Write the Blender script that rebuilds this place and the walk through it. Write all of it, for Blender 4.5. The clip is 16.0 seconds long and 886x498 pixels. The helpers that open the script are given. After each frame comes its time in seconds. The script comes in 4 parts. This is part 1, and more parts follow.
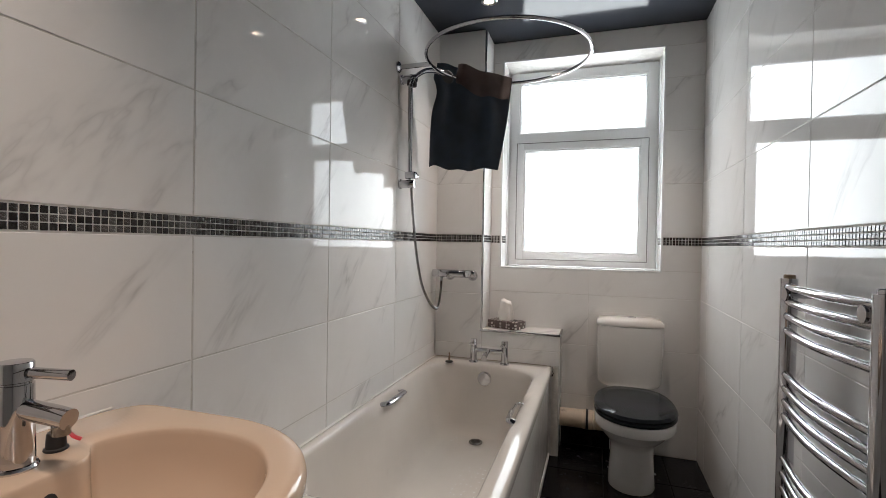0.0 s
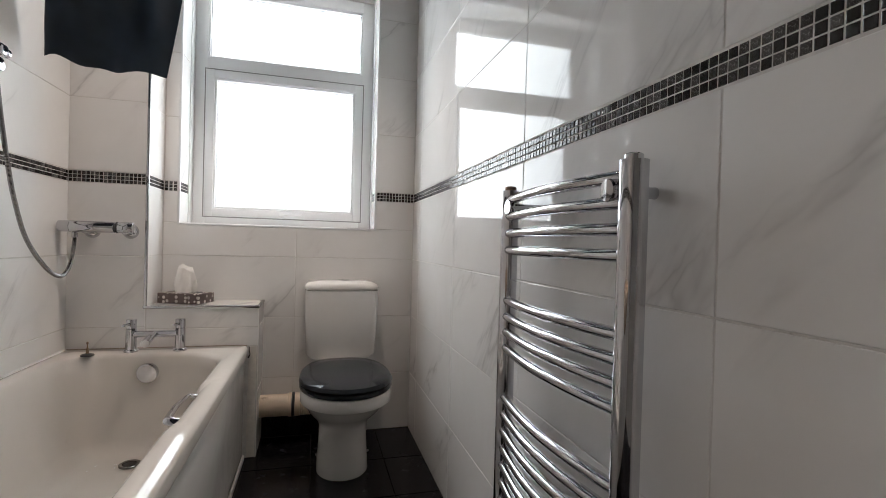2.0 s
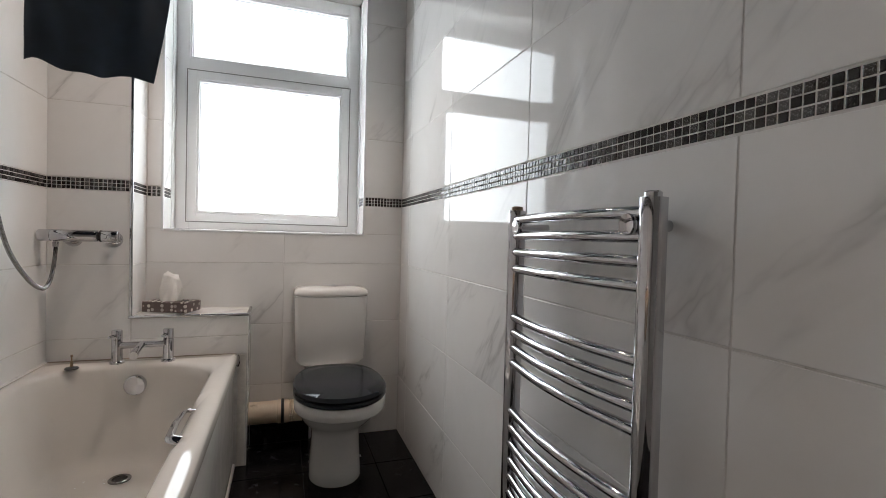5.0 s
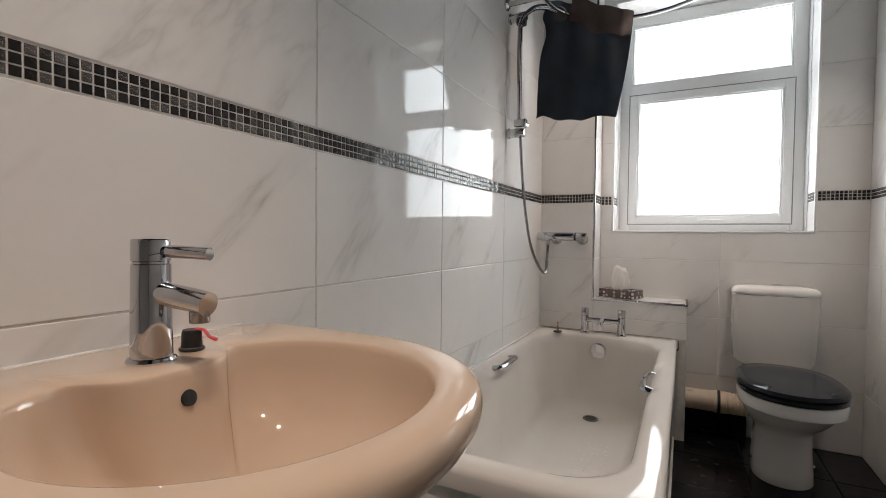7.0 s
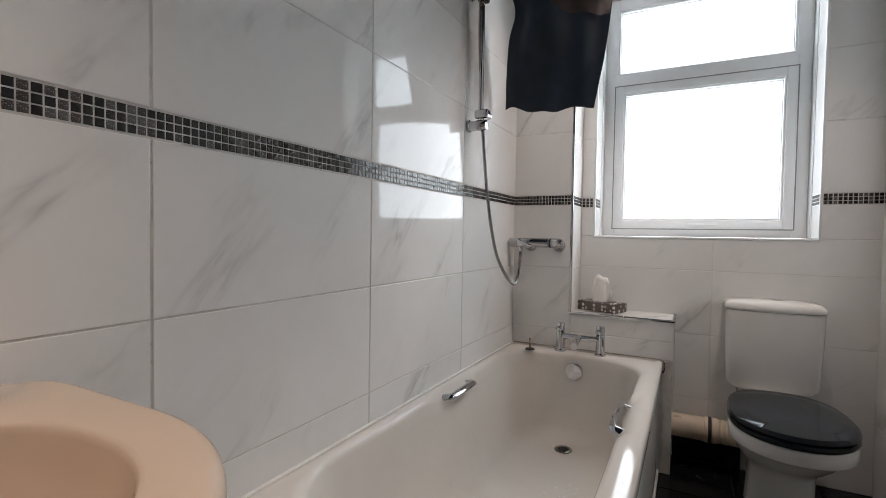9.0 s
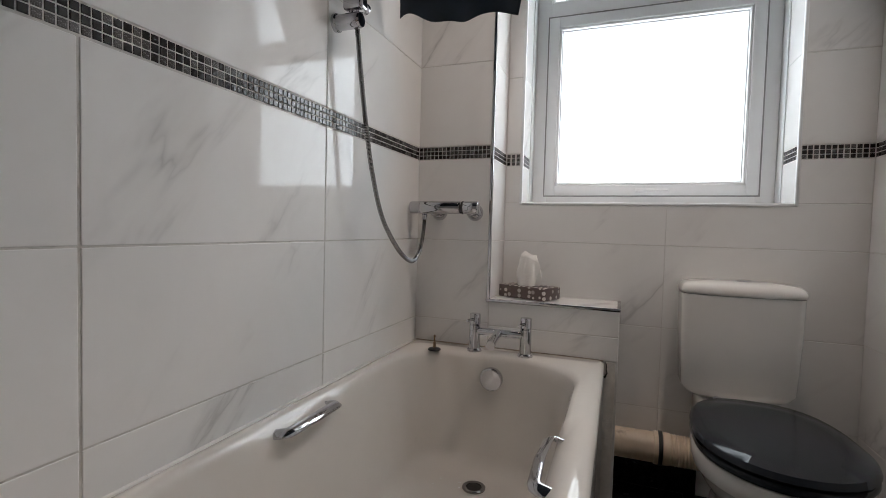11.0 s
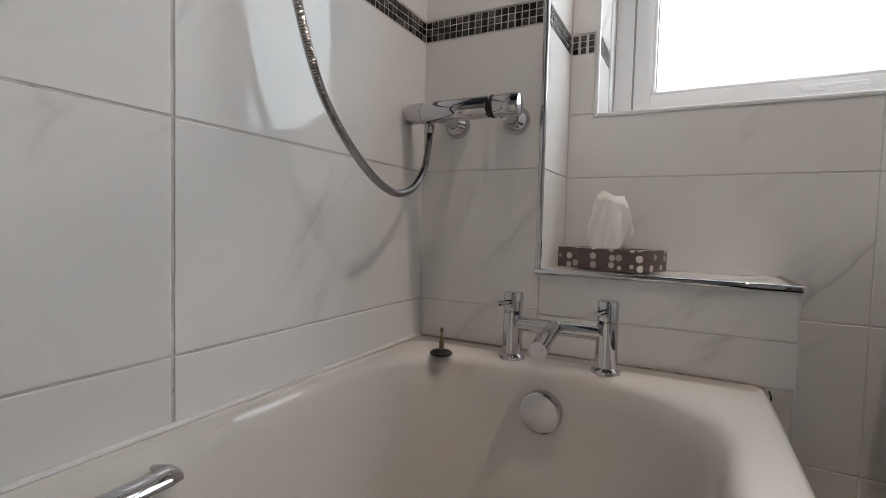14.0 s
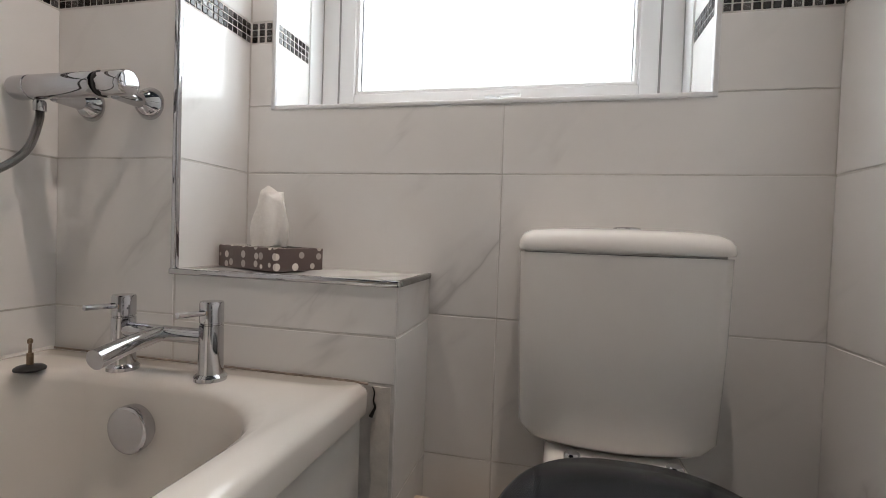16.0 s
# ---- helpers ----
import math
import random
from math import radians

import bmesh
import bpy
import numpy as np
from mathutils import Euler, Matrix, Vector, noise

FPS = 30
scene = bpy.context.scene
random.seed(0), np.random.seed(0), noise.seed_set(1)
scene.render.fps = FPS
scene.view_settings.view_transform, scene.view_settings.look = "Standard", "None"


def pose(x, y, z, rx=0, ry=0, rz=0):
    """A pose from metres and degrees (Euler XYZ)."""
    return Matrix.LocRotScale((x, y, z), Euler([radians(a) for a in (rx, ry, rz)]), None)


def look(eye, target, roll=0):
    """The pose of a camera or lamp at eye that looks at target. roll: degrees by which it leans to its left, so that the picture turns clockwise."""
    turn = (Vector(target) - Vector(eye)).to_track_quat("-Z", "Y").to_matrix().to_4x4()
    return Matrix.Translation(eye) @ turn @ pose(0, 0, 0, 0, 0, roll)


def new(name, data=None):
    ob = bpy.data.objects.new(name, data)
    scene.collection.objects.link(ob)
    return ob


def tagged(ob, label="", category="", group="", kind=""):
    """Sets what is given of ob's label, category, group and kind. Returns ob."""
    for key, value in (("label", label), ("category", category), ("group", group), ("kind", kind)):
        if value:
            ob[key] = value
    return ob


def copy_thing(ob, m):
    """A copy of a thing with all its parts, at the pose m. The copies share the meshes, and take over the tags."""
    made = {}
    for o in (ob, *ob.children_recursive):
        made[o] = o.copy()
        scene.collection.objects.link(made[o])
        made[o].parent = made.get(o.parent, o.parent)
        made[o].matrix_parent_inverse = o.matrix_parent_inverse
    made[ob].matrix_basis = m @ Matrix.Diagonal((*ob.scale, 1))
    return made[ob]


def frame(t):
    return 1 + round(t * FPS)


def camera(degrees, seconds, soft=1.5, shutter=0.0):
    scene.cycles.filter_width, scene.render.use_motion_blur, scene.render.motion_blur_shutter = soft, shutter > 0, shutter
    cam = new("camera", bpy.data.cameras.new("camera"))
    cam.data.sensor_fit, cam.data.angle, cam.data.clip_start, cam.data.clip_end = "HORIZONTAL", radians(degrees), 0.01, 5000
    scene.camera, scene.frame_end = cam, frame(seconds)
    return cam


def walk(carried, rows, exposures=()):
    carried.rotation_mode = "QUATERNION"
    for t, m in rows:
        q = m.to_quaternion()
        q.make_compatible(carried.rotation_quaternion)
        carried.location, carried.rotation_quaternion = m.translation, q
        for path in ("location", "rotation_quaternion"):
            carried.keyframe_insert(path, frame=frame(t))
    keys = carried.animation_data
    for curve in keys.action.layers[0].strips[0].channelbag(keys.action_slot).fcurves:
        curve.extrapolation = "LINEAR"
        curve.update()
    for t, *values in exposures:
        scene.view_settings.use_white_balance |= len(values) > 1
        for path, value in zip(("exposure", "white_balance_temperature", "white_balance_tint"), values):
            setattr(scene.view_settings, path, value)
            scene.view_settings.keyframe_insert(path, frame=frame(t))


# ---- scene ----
cam = camera(86.5, 16.0, 0.55)
PATH = [
    (0, (0.92, 0.008, 1.189), (0.304, 1.91, 1.165), 1.0),
    (0.5, (0.928, 0.162, 1.191), (0.463, 2.107, 1.167), 1.1),
    (1, (0.946, 0.267, 1.182), (0.744, 2.257, 1.161), 1.4),
    (1.5, (0.945, 0.372, 1.111), (1.095, 2.366, 1.091), 1.5),
    (2, (0.974, 0.464, 0.984), (1.501, 2.393, 0.963), 1.6),
    (2.5, (1.002, 0.553, 0.875), (1.853, 2.363, 0.851), 1.7),
    (3, (1.032, 0.616, 0.799), (2.102, 2.306, 0.781), 2.0),
    (3.2, (1.034, 0.653, 0.784), (2.166, 2.301, 0.75), 1.5),
    (5.5, (0.812, 0.343, 1.077), (1.055, 2.327, 1.025), 1.5),
    (6, (0.753, 0.203, 1.077), (0.485, 2.184, 1.017), 1.3),
    (6.5, (0.732, 0.126, 1.033), (0.064, 2.011, 0.979), 0.8),
    (7, (0.722, 0.105, 1.013), (-0.191, 1.884, 0.956), 0.6),
    (7.5, (0.72, 0.101, 0.985), (-0.308, 1.816, 0.935), 0.3),
    (8, (0.726, 0.152, 1.008), (-0.33, 1.85, 0.953), 0.5),
    (8.5, (0.756, 0.258, 1.015), (-0.267, 1.976, 0.962), 0.5),
    (9, (0.786, 0.433, 1.047), (-0.138, 2.205, 0.985), 0.9),
    (9.2, (0.804, 0.505, 1.062), (-0.076, 2.299, 1.001), 1.1),
    (11.3, (0.682, 1.116, 0.88), (-0.012, 2.99, 0.798), 1.5),
    (11.5, (0.638, 1.154, 0.838), (-0.078, 3.02, 0.763), 1.5),
    (12, (0.591, 1.243, 0.765), (-0.218, 3.07, 0.672), 1.5),
    (12.5, (0.558, 1.339, 0.728), (-0.318, 3.134, 0.627), 1.3),
    (13, (0.529, 1.49, 0.721), (-0.397, 3.26, 0.614), 1.4),
    (13.5, (0.541, 1.622, 0.728), (-0.417, 3.375, 0.625), 1.4),
    (14, (0.572, 1.745, 0.771), (-0.358, 3.513, 0.673), 1.5),
    (14.5, (0.674, 1.842, 0.79), (-0.192, 3.643, 0.703), 1.6),
    (15, (0.825, 1.906, 0.77), (0.077, 3.76, 0.696), 1.8),
    (15.5, (0.939, 1.939, 0.76), (0.344, 3.848, 0.701), 1.9),
    (16, (0.995, 1.959, 0.765), (0.54, 3.906, 0.711), 2.0),
]
EXPOSURES = [(0.0, 1.06, 6260, 10), (3.0, 1.18, 6200, 10), (5.5, 0.98, 6200, 10), (6.0, 0.84, 6200, 10), (7.0, 1.12, 6280, 10), (8.0, 1.14, 6240, 10), (9.0, 1.02, 6040, 10), (11.5, 0.72, 6100, 10), (13.5, 0.82, 6100, 10), (15.0, 1.00, 6160, 10), (16.0, 1.16, 6220, 10)]
walk(cam, [(t, look(eye, target, roll)) for t, eye, target, roll in PATH], EXPOSURES)

# ---------------------------------------------------------------- world and light
world = bpy.data.worlds.new("overcast_sky")
scene.world = world
world.use_nodes = True
_wn = world.node_tree
_sky = _wn.nodes.new("ShaderNodeTexSky")
_sky.sky_type = "NISHITA"
_sky.sun_disc = False
_sky.sun_elevation = radians(40)
_sky.sun_rotation = radians(20)
_wn.nodes["Background"].inputs["Strength"].default_value = 0.1
_wn.links.new(_sky.outputs["Color"], _wn.nodes["Background"].inputs["Color"])

WINDOW_WATTS = 112.0
SPOT_WATTS = (9.0, 16.0, 23.0, 14.0)
SPOT_CONES = (96, 104, 79, 84)
SPOT_TILTS = (0, 12, 0, 8)


def area_lamp(name, m, sx, sy, watts, colour):
    d = bpy.data.lights.new(name, "AREA")
    d.shape, d.size, d.size_y, d.energy, d.color = "RECTANGLE", sx, sy, watts, colour
    ob = new(name, d)
    ob.matrix_world = m
    return ob


def spot_lamp(name, x, y, z, watts, cone, tilt):
    d = bpy.data.lights.new(name, "SPOT")
    d.energy, d.color, d.spot_size, d.spot_blend, d.shadow_soft_size = watts, (1.0, 0.81, 0.67), radians(cone), 1.0, 0.022
    ob = new(name, d)
    ob.location = (x, y, z)
    ob.rotation_euler = (0.0, radians(tilt), 0.0)
    return ob


# daylight of the bright sky, close behind the obscure glass
area_lamp("window_daylight", look((0.815, 3.34, 1.69), (0.815, 0.0, 1.69)), 3.8, 3.2, WINDOW_WATTS, (0.985, 0.98, 0.97))
SPOTS = [(0.37, 2.41), (1.07, 2.39), (0.37, 0.32), (1.07, 0.32)]
for (_x, _y), _w, _c, _t in zip(SPOTS, SPOT_WATTS, SPOT_CONES, SPOT_TILTS):
    spot_lamp("downlight_glow", _x, _y, 2.425, _w, _c, _t)

# ---------------------------------------------------------------- materials


class Nodes:
    """A small builder for procedural materials."""

    def __init__(self, name):
        self.mat = bpy.data.materials.new(name)
        self.mat.use_nodes = True
        self.t = self.mat.node_tree
        self.p = self.t.nodes["Principled BSDF"]
        self.co = self.n("ShaderNodeTexCoord").outputs["Object"]

    def n(self, kind, **kw):
        node = self.t.nodes.new(kind)
        for k, v in kw.items():
            node.inputs[k].default_value = v
        return node

    def link(self, a, b):
        self.t.links.new(a, b)

    def noise(self, scale, detail=4.0, rough=0.55, distortion=0.0, co=None):
        node = self.n("ShaderNodeTexNoise", Scale=scale, Detail=detail, Roughness=rough, Distortion=distortion)
        self.link(co or self.co, node.inputs["Vector"])
        return node.outputs["Fac"]

    def ramp(self, fac, *stops):
        node = self.t.nodes.new("ShaderNodeValToRGB")
        el = node.color_ramp.elements
        while len(el) < len(stops):
            el.new(0.5)
        for e, (pos, col) in zip(el, stops):
            e.position = pos
            e.color = (*col, 1) if not isinstance(col, (int, float)) else (col, col, col, 1)
        self.link(fac, node.inputs["Fac"])
        return node.outputs["Color"]

    def mix(self, fac, a, b):
        node = self.t.nodes.new("ShaderNodeMix")
        node.data_type = "RGBA"
        for sock, v in ((node.inputs["Factor"], fac), (node.inputs["A"], a), (node.inputs["B"], b)):
            if hasattr(v, "is_output"):
                self.link(v, sock)
            elif isinstance(v, (int, float)):
                sock.default_value = v
            else:
                sock.default_value = (*v, 1)
        return node.outputs["Result"]

    def math(self, op, a, b=0.0):
        node = self.t.nodes.new("ShaderNodeMath")
        node.operation = op
        for i, v in enumerate((a, b)):
            if hasattr(v, "is_output"):
                self.link(v, node.inputs[i])
            else:
                node.inputs[i].default_value = v
        return node.outputs[0]

    def colour(self, v):
        if hasattr(v, "is_output"):
            self.link(v, self.p.inputs["Base Color"])
        else:
            self.p.inputs["Base Color"].default_value = (*v, 1)

    def set(self, **kw):
        for k, v in kw.items():
            sock = self.p.inputs[k.replace("_", " ")]
            if hasattr(v, "is_output"):
                self.link(v, sock)
            else:
                sock.default_value = v

    def bump(self, height, strength, distance):
        node = self.n("ShaderNodeBump", Strength=strength, Distance=distance)
        self.link(height, node.inputs["Height"])
        self.link(node.outputs["Normal"], self.p.inputs["Normal"])


def random_shift(m, amount):
    """Object coordinates moved by a random amount for each object."""
    info = m.t.nodes.new("ShaderNodeObjectInfo")
    add = m.t.nodes.new("ShaderNodeVectorMath")
    add.operation = "ADD"
    com = m.t.nodes.new("ShaderNodeCombineXYZ")
    m.link(m.math("MULTIPLY", info.outputs["Random"], amount), com.inputs[0])
    m.link(m.math("MULTIPLY", info.outputs["Random"], amount * 0.7), com.inputs[1])
    m.link(m.math("MULTIPLY", info.outputs["Random"], amount * 1.7), com.inputs[2])
    m.link(m.co, add.inputs[0])
    m.link(com.outputs[0], add.inputs[1])
    return add.outputs[0], info.outputs["Random"]


def marble_material():
    m = Nodes("glazed_marble_tile")
    co, rnd = random_shift(m, 37.0)
    stretch = m.t.nodes.new("ShaderNodeMapping")
    stretch.vector_type = "TEXTURE"
    stretch.inputs["Rotation"].default_value = (0.0, 0.0, radians(47))
    stretch.inputs["Scale"].default_value = (1.7, 0.50, 1.0)
    m.link(co, stretch.inputs["Vector"])
    sv = stretch.outputs[0]
    n1 = m.noise(1.6, 5.0, 0.60, 0.35, sv)
    line = m.math("ABSOLUTE", m.math("SUBTRACT", n1, 0.5))
    vein = m.ramp(line, (0.0, 1.0), (0.007, 0.65), (0.024, 0.24), (0.075, 0.0))
    where = m.ramp(m.noise(2.7, 3.0, 0.55, 0.2, sv), (0.515, 0.0), (0.67, 1.0))
    n2 = m.noise(3.1, 6.0, 0.62, 0.6, co)
    cloud = m.ramp(n2, (0.35, (0.785, 0.775, 0.76)), (0.65, (0.82, 0.812, 0.80)))
    amount = m.math("MULTIPLY", m.math("MULTIPLY", vein, where), 0.52)
    m.colour(m.mix(amount, cloud, (0.34, 0.33, 0.325)))
    rough = m.ramp(m.noise(9.0, 3.0, 0.5, 0.0, co), (0.3, 0.025), (0.75, 0.055))
    m.set(Roughness=rough)
    m.p.inputs["IOR"].default_value = 1.43
    m.p.inputs["Specular IOR Level"].default_value = 0.40
    m.bump(m.noise(5.0, 2.0, 0.5, 0.0, co), 0.012, 0.002)
    return m.mat


def mosaic_material(name, per_island):
    m = Nodes(name)
    if per_island:
        rnd = m.t.nodes.new("ShaderNodeNewGeometry").outputs["Random Per Island"]
    else:
        rnd = m.t.nodes.new("ShaderNodeObjectInfo").outputs["Random"]
    base = m.ramp(rnd, (0.0, (0.012, 0.010, 0.010)), (0.6, (0.018, 0.015, 0.014)), (0.7, (0.045, 0.041, 0.039)), (1.0, (0.095, 0.09, 0.087)))
    spark = m.ramp(m.noise(420.0, 3.0, 0.7, 0.0), (0.52, 0.0), (0.72, 1.0))
    some = m.ramp(rnd, (0.55, 0.0), (0.7, 1.0))
    m.colour(m.mix(m.math("MULTIPLY", spark, some), base, (0.45, 0.44, 0.43)))
    m.set(Roughness=0.08)
    m.bump(m.noise(190.0, 3.0, 0.6, 0.0), 0.22, 0.002)
    return m.mat


def plain(name, base, rough, metal=0.0, var=0.06, scale=6.0, bump=0.0, bump_scale=60.0, ior=1.5, stain=None, stain_at=0.62):
    """A base colour that varies at two scales, with optional stains and fine relief."""
    m = Nodes(name)
    lo, hi = tuple(c * (1 - var) for c in base), tuple(min(1.0, c * (1 + var)) for c in base)
    col = m.ramp(m.noise(scale, 5.0, 0.6), (0.3, lo), (0.7, hi))
    if stain:
        col = m.mix(m.ramp(m.noise(scale * 1.7, 6.0, 0.65, 0.4), (stain_at, 0.0), (stain_at + 0.12, 0.8)), col, stain)
    m.colour(col)
    m.set(Metallic=metal)
    m.set(Roughness=m.ramp(m.noise(scale * 4, 3.0), (0.3, max(0.01, rough * 0.92)), (0.7, rough * 1.1)))
    m.p.inputs["IOR"].default_value = ior
    if bump:
        m.bump(m.noise(bump_scale, 4.0), bump, 0.002)
    return m.mat


def obscure_glass():
    """Clear to the sky's flat white, with the gloss of an embossed pane."""
    m = Nodes("obscure_glass")
    clear = m.n("ShaderNodeBsdfTransparent")
    swirl = m.math("ABSOLUTE", m.math("SUBTRACT", m.noise(17.0, 1.5, 0.5, 2.6), 0.5))
    m.link(m.ramp(swirl, (0.0, (0.70, 0.72, 0.72)), (0.025, (0.93, 0.95, 0.95)), (0.09, (0.84, 0.86, 0.86)), (0.16, (0.95, 0.97, 0.97))), clear.inputs["Color"])
    gloss = m.n("ShaderNodeBsdfGlossy", Roughness=0.12)
    bump = m.n("ShaderNodeBump", Strength=0.5, Distance=0.006)
    m.link(m.noise(26.0, 3.0, 0.5, 1.4), bump.inputs["Height"])
    m.link(bump.outputs["Normal"], gloss.inputs["Normal"])
    facing = m.n("ShaderNodeLayerWeight", Blend=0.5).outputs["Facing"]
    sheen = m.math("ADD", m.math("MULTIPLY", m.math("POWER", facing, 5.0), 0.6), 0.03)
    mix = m.t.nodes.new("ShaderNodeMixShader")
    m.link(sheen, mix.inputs[0])
    m.link(clear.outputs[0], mix.inputs[1])
    m.link(gloss.outputs[0], mix.inputs[2])
    m.link(mix.outputs[0], m.t.nodes["Material Output"].inputs["Surface"])
    return m.mat


def box_print():
    """Dull brown card with rows of pale rounded dots."""
    m = Nodes("printed_tissue_card")
    v = m.n("ShaderNodeTexVoronoi", Scale=52.0, Randomness=0.30)
    m.link(m.co, v.inputs["Vector"])
    dot = m.ramp(v.outputs["Distance"], (0.36, 1.0), (0.42, 0.0))
    some = m.ramp(v.outputs["Color"], (0.26, 0.0), (0.34, 1.0))
    tone = m.ramp(v.outputs["Color"], (0.3, (0.30, 0.265, 0.25)), (0.8, (0.74, 0.70, 0.65)))
    m.colour(m.mix(m.math("MULTIPLY", dot, some), (0.105, 0.075, 0.070), tone))
    m.set(Roughness=0.42)
    return m.mat


def glow(name, colour, strength):
    m = Nodes(name)
    m.colour((0.9, 0.85, 0.8))
    m.p.inputs["Emission Color"].default_value = (*colour, 1)
    m.p.inputs["Emission Strength"].default_value = strength
    return m.mat


def floor_tile_material():
    m = Nodes("black_floor_tile")
    co, rnd = random_shift(m, 11.0)
    m.colour(m.ramp(m.noise(14.0, 6.0, 0.65, 0.2, co), (0.3, (0.004, 0.004, 0.006)), (0.62, (0.009, 0.008, 0.010)), (0.8, (0.022, 0.020, 0.020))))
    m.set(Roughness=m.ramp(m.noise(22.0, 4.0, 0.6, 0.0, co), (0.35, 0.14), (0.7, 0.30)))
    m.p.inputs["IOR"].default_value = 1.33
    m.bump(m.noise(90.0, 4.0, 0.6, 0.0, co), 0.12, 0.002)
    return m.mat


M_TILE = marble_material()
M_MOSAIC = mosaic_material("mosaic_glass_piece", False)
M_MOSAIC_REST = mosaic_material("mosaic_glass_strip", True)
M_GROUT_PALE = plain("pale_grout", (0.68, 0.66, 0.635), 0.75, var=0.12, scale=25, bump=0.3, bump_scale=300, stain=(0.30, 0.26, 0.22), stain_at=0.64)
M_GROUT = plain("greyed_grout", (0.60, 0.58, 0.55), 0.75, var=0.16, scale=25, bump=0.3, bump_scale=300, stain=(0.30, 0.265, 0.235), stain_at=0.60)
M_DARKGROUT = plain("dark_floor_grout", (0.035, 0.032, 0.030), 0.9, var=0.3, scale=30, bump=0.3, bump_scale=300)
M_FLOOR = floor_tile_material()
M_PLASTER = plain("painted_plaster", (0.36, 0.34, 0.315), 0.6, var=0.04, scale=5, bump=0.12, bump_scale=180)
M_CHROME = plain("polished_chrome", (0.56, 0.56, 0.58), 0.04, metal=1.0, var=0.03, scale=30)
M_CHROME_DULL = plain("worn_chrome", (0.30, 0.295, 0.29), 0.17, metal=1.0, var=0.12, scale=60, bump=0.1, bump_scale=200)
M_DARKHOLE = plain("dark_metal_hole", (0.012, 0.011, 0.010), 0.5, var=0.2)
M_BATH = plain("cream_bath_enamel", (0.69, 0.655, 0.61), 0.07, var=0.025, scale=4, ior=1.42, stain=(0.60, 0.56, 0.51), stain_at=0.66)
M_SINK = plain("peach_ceramic_glaze", (0.59, 0.455, 0.345), 0.02, var=0.02, scale=4, ior=1.6)
M_CERAMIC = plain("white_ceramic_glaze", (0.80, 0.78, 0.75), 0.03, var=0.02, scale=5)
M_SEAT = plain("dark_grey_lacquer", (0.013, 0.016, 0.021), 0.14, var=0.05, scale=3, ior=1.32)
M_UPVC = plain("white_upvc", (0.82, 0.825, 0.83), 0.3, var=0.004, scale=3)
M_GASKET = plain("grey_rubber_gasket", (0.30, 0.30, 0.30), 0.7, var=0.2)
M_GLASS = obscure_glass()
M_CEIL = plain("dark_gloss_ceiling_panel", (0.034, 0.039, 0.050), 0.12, var=0.08, scale=3, bump=0.02, bump_scale=8, ior=1.33)
M_CLOTH = plain("charcoal_nylon", (0.030, 0.042, 0.058), 0.62, var=0.25, scale=12, bump=0.4, bump_scale=700)
M_CLOTH_FOLD = plain("brown_nylon_lining", (0.085, 0.062, 0.058), 0.55, var=0.2, scale=14, bump=0.35, bump_scale=700)
M_TISSUE = plain("white_tissue_paper", (0.82, 0.80, 0.77), 0.9, var=0.03, scale=30, bump=0.5, bump_scale=120)
M_CARD = box_print()
# also colours the chrome spray face, for the dark reflection in it
M_RUBBER = plain("black_rubber", (0.016, 0.015, 0.015), 0.5, var=0.3, scale=40)
M_BRASS = plain("tarnished_brass", (0.26, 0.19, 0.13), 0.35, metal=1.0, var=0.3, scale=90)
M_PIPE = plain("yellowed_plastic_pipe", (0.72, 0.60, 0.46), 0.4, var=0.1, scale=9, stain=(0.38, 0.28, 0.19), stain_at=0.60)
M_PANEL = plain("white_acrylic_panel", (0.77, 0.755, 0.72), 0.14, var=0.025, scale=4)
M_SEALANT = plain("white_silicone", (0.76, 0.74, 0.71), 0.3, var=0.05, scale=20, stain=(0.45, 0.38, 0.31), stain_at=0.70)
M_FILLER = plain("grubby_filler", (0.74, 0.70, 0.65), 0.8, var=0.15, scale=16, bump=0.6, bump_scale=90, stain=(0.10, 0.065, 0.045), stain_at=0.68)
M_RED = plain("red_plastic", (0.50, 0.035, 0.045), 0.3, var=0.08, scale=30)
M_MOULD = plain("mouldy_sealant", (0.30, 0.25, 0.21), 0.6, var=0.5, scale=40)
M_DOT = plain("pale_gloss_dot", (0.86, 0.87, 0.87), 0.03, var=0.01, ior=1.33)
M_SKY = glow("bright_overcast", (0.97, 0.985, 1.0), 0.95)
M_LAMP = glow("downlight_lens", (1.0, 0.80, 0.58), 10.0)

# ---------------------------------------------------------------- mesh helpers


def finish(bm, name, mat, smooth=True, angle=35):
    bmesh.ops.recalc_face_normals(bm, faces=bm.faces)
    me = bpy.data.meshes.new(name)
    bm.to_mesh(me)
    bm.free()
    for m in (mat if isinstance(mat, (list, tuple)) else [mat]):
        me.materials.append(m)
    if smooth:
        me.polygons.foreach_set("use_smooth", [True] * len(me.polygons))
        me.set_sharp_from_angle(angle=radians(angle))
    return me


def part(name, bm, mat, parent, label="", smooth=True, angle=35):
    ob = new(name, finish(bm, name, mat, smooth, angle))
    if parent is not None:
        ob.parent = parent
    if label:
        ob["label"] = label
    return ob


def thing(name, x, y, z, label, category, group="", kind=""):
    """An Empty at the base of a thing; its parts are built in world coordinates."""
    ob = new(name)
    ob.empty_display_size = 0.05
    tagged(ob, label, category, group, kind)
    ob.location = (x, y, z)
    return ob


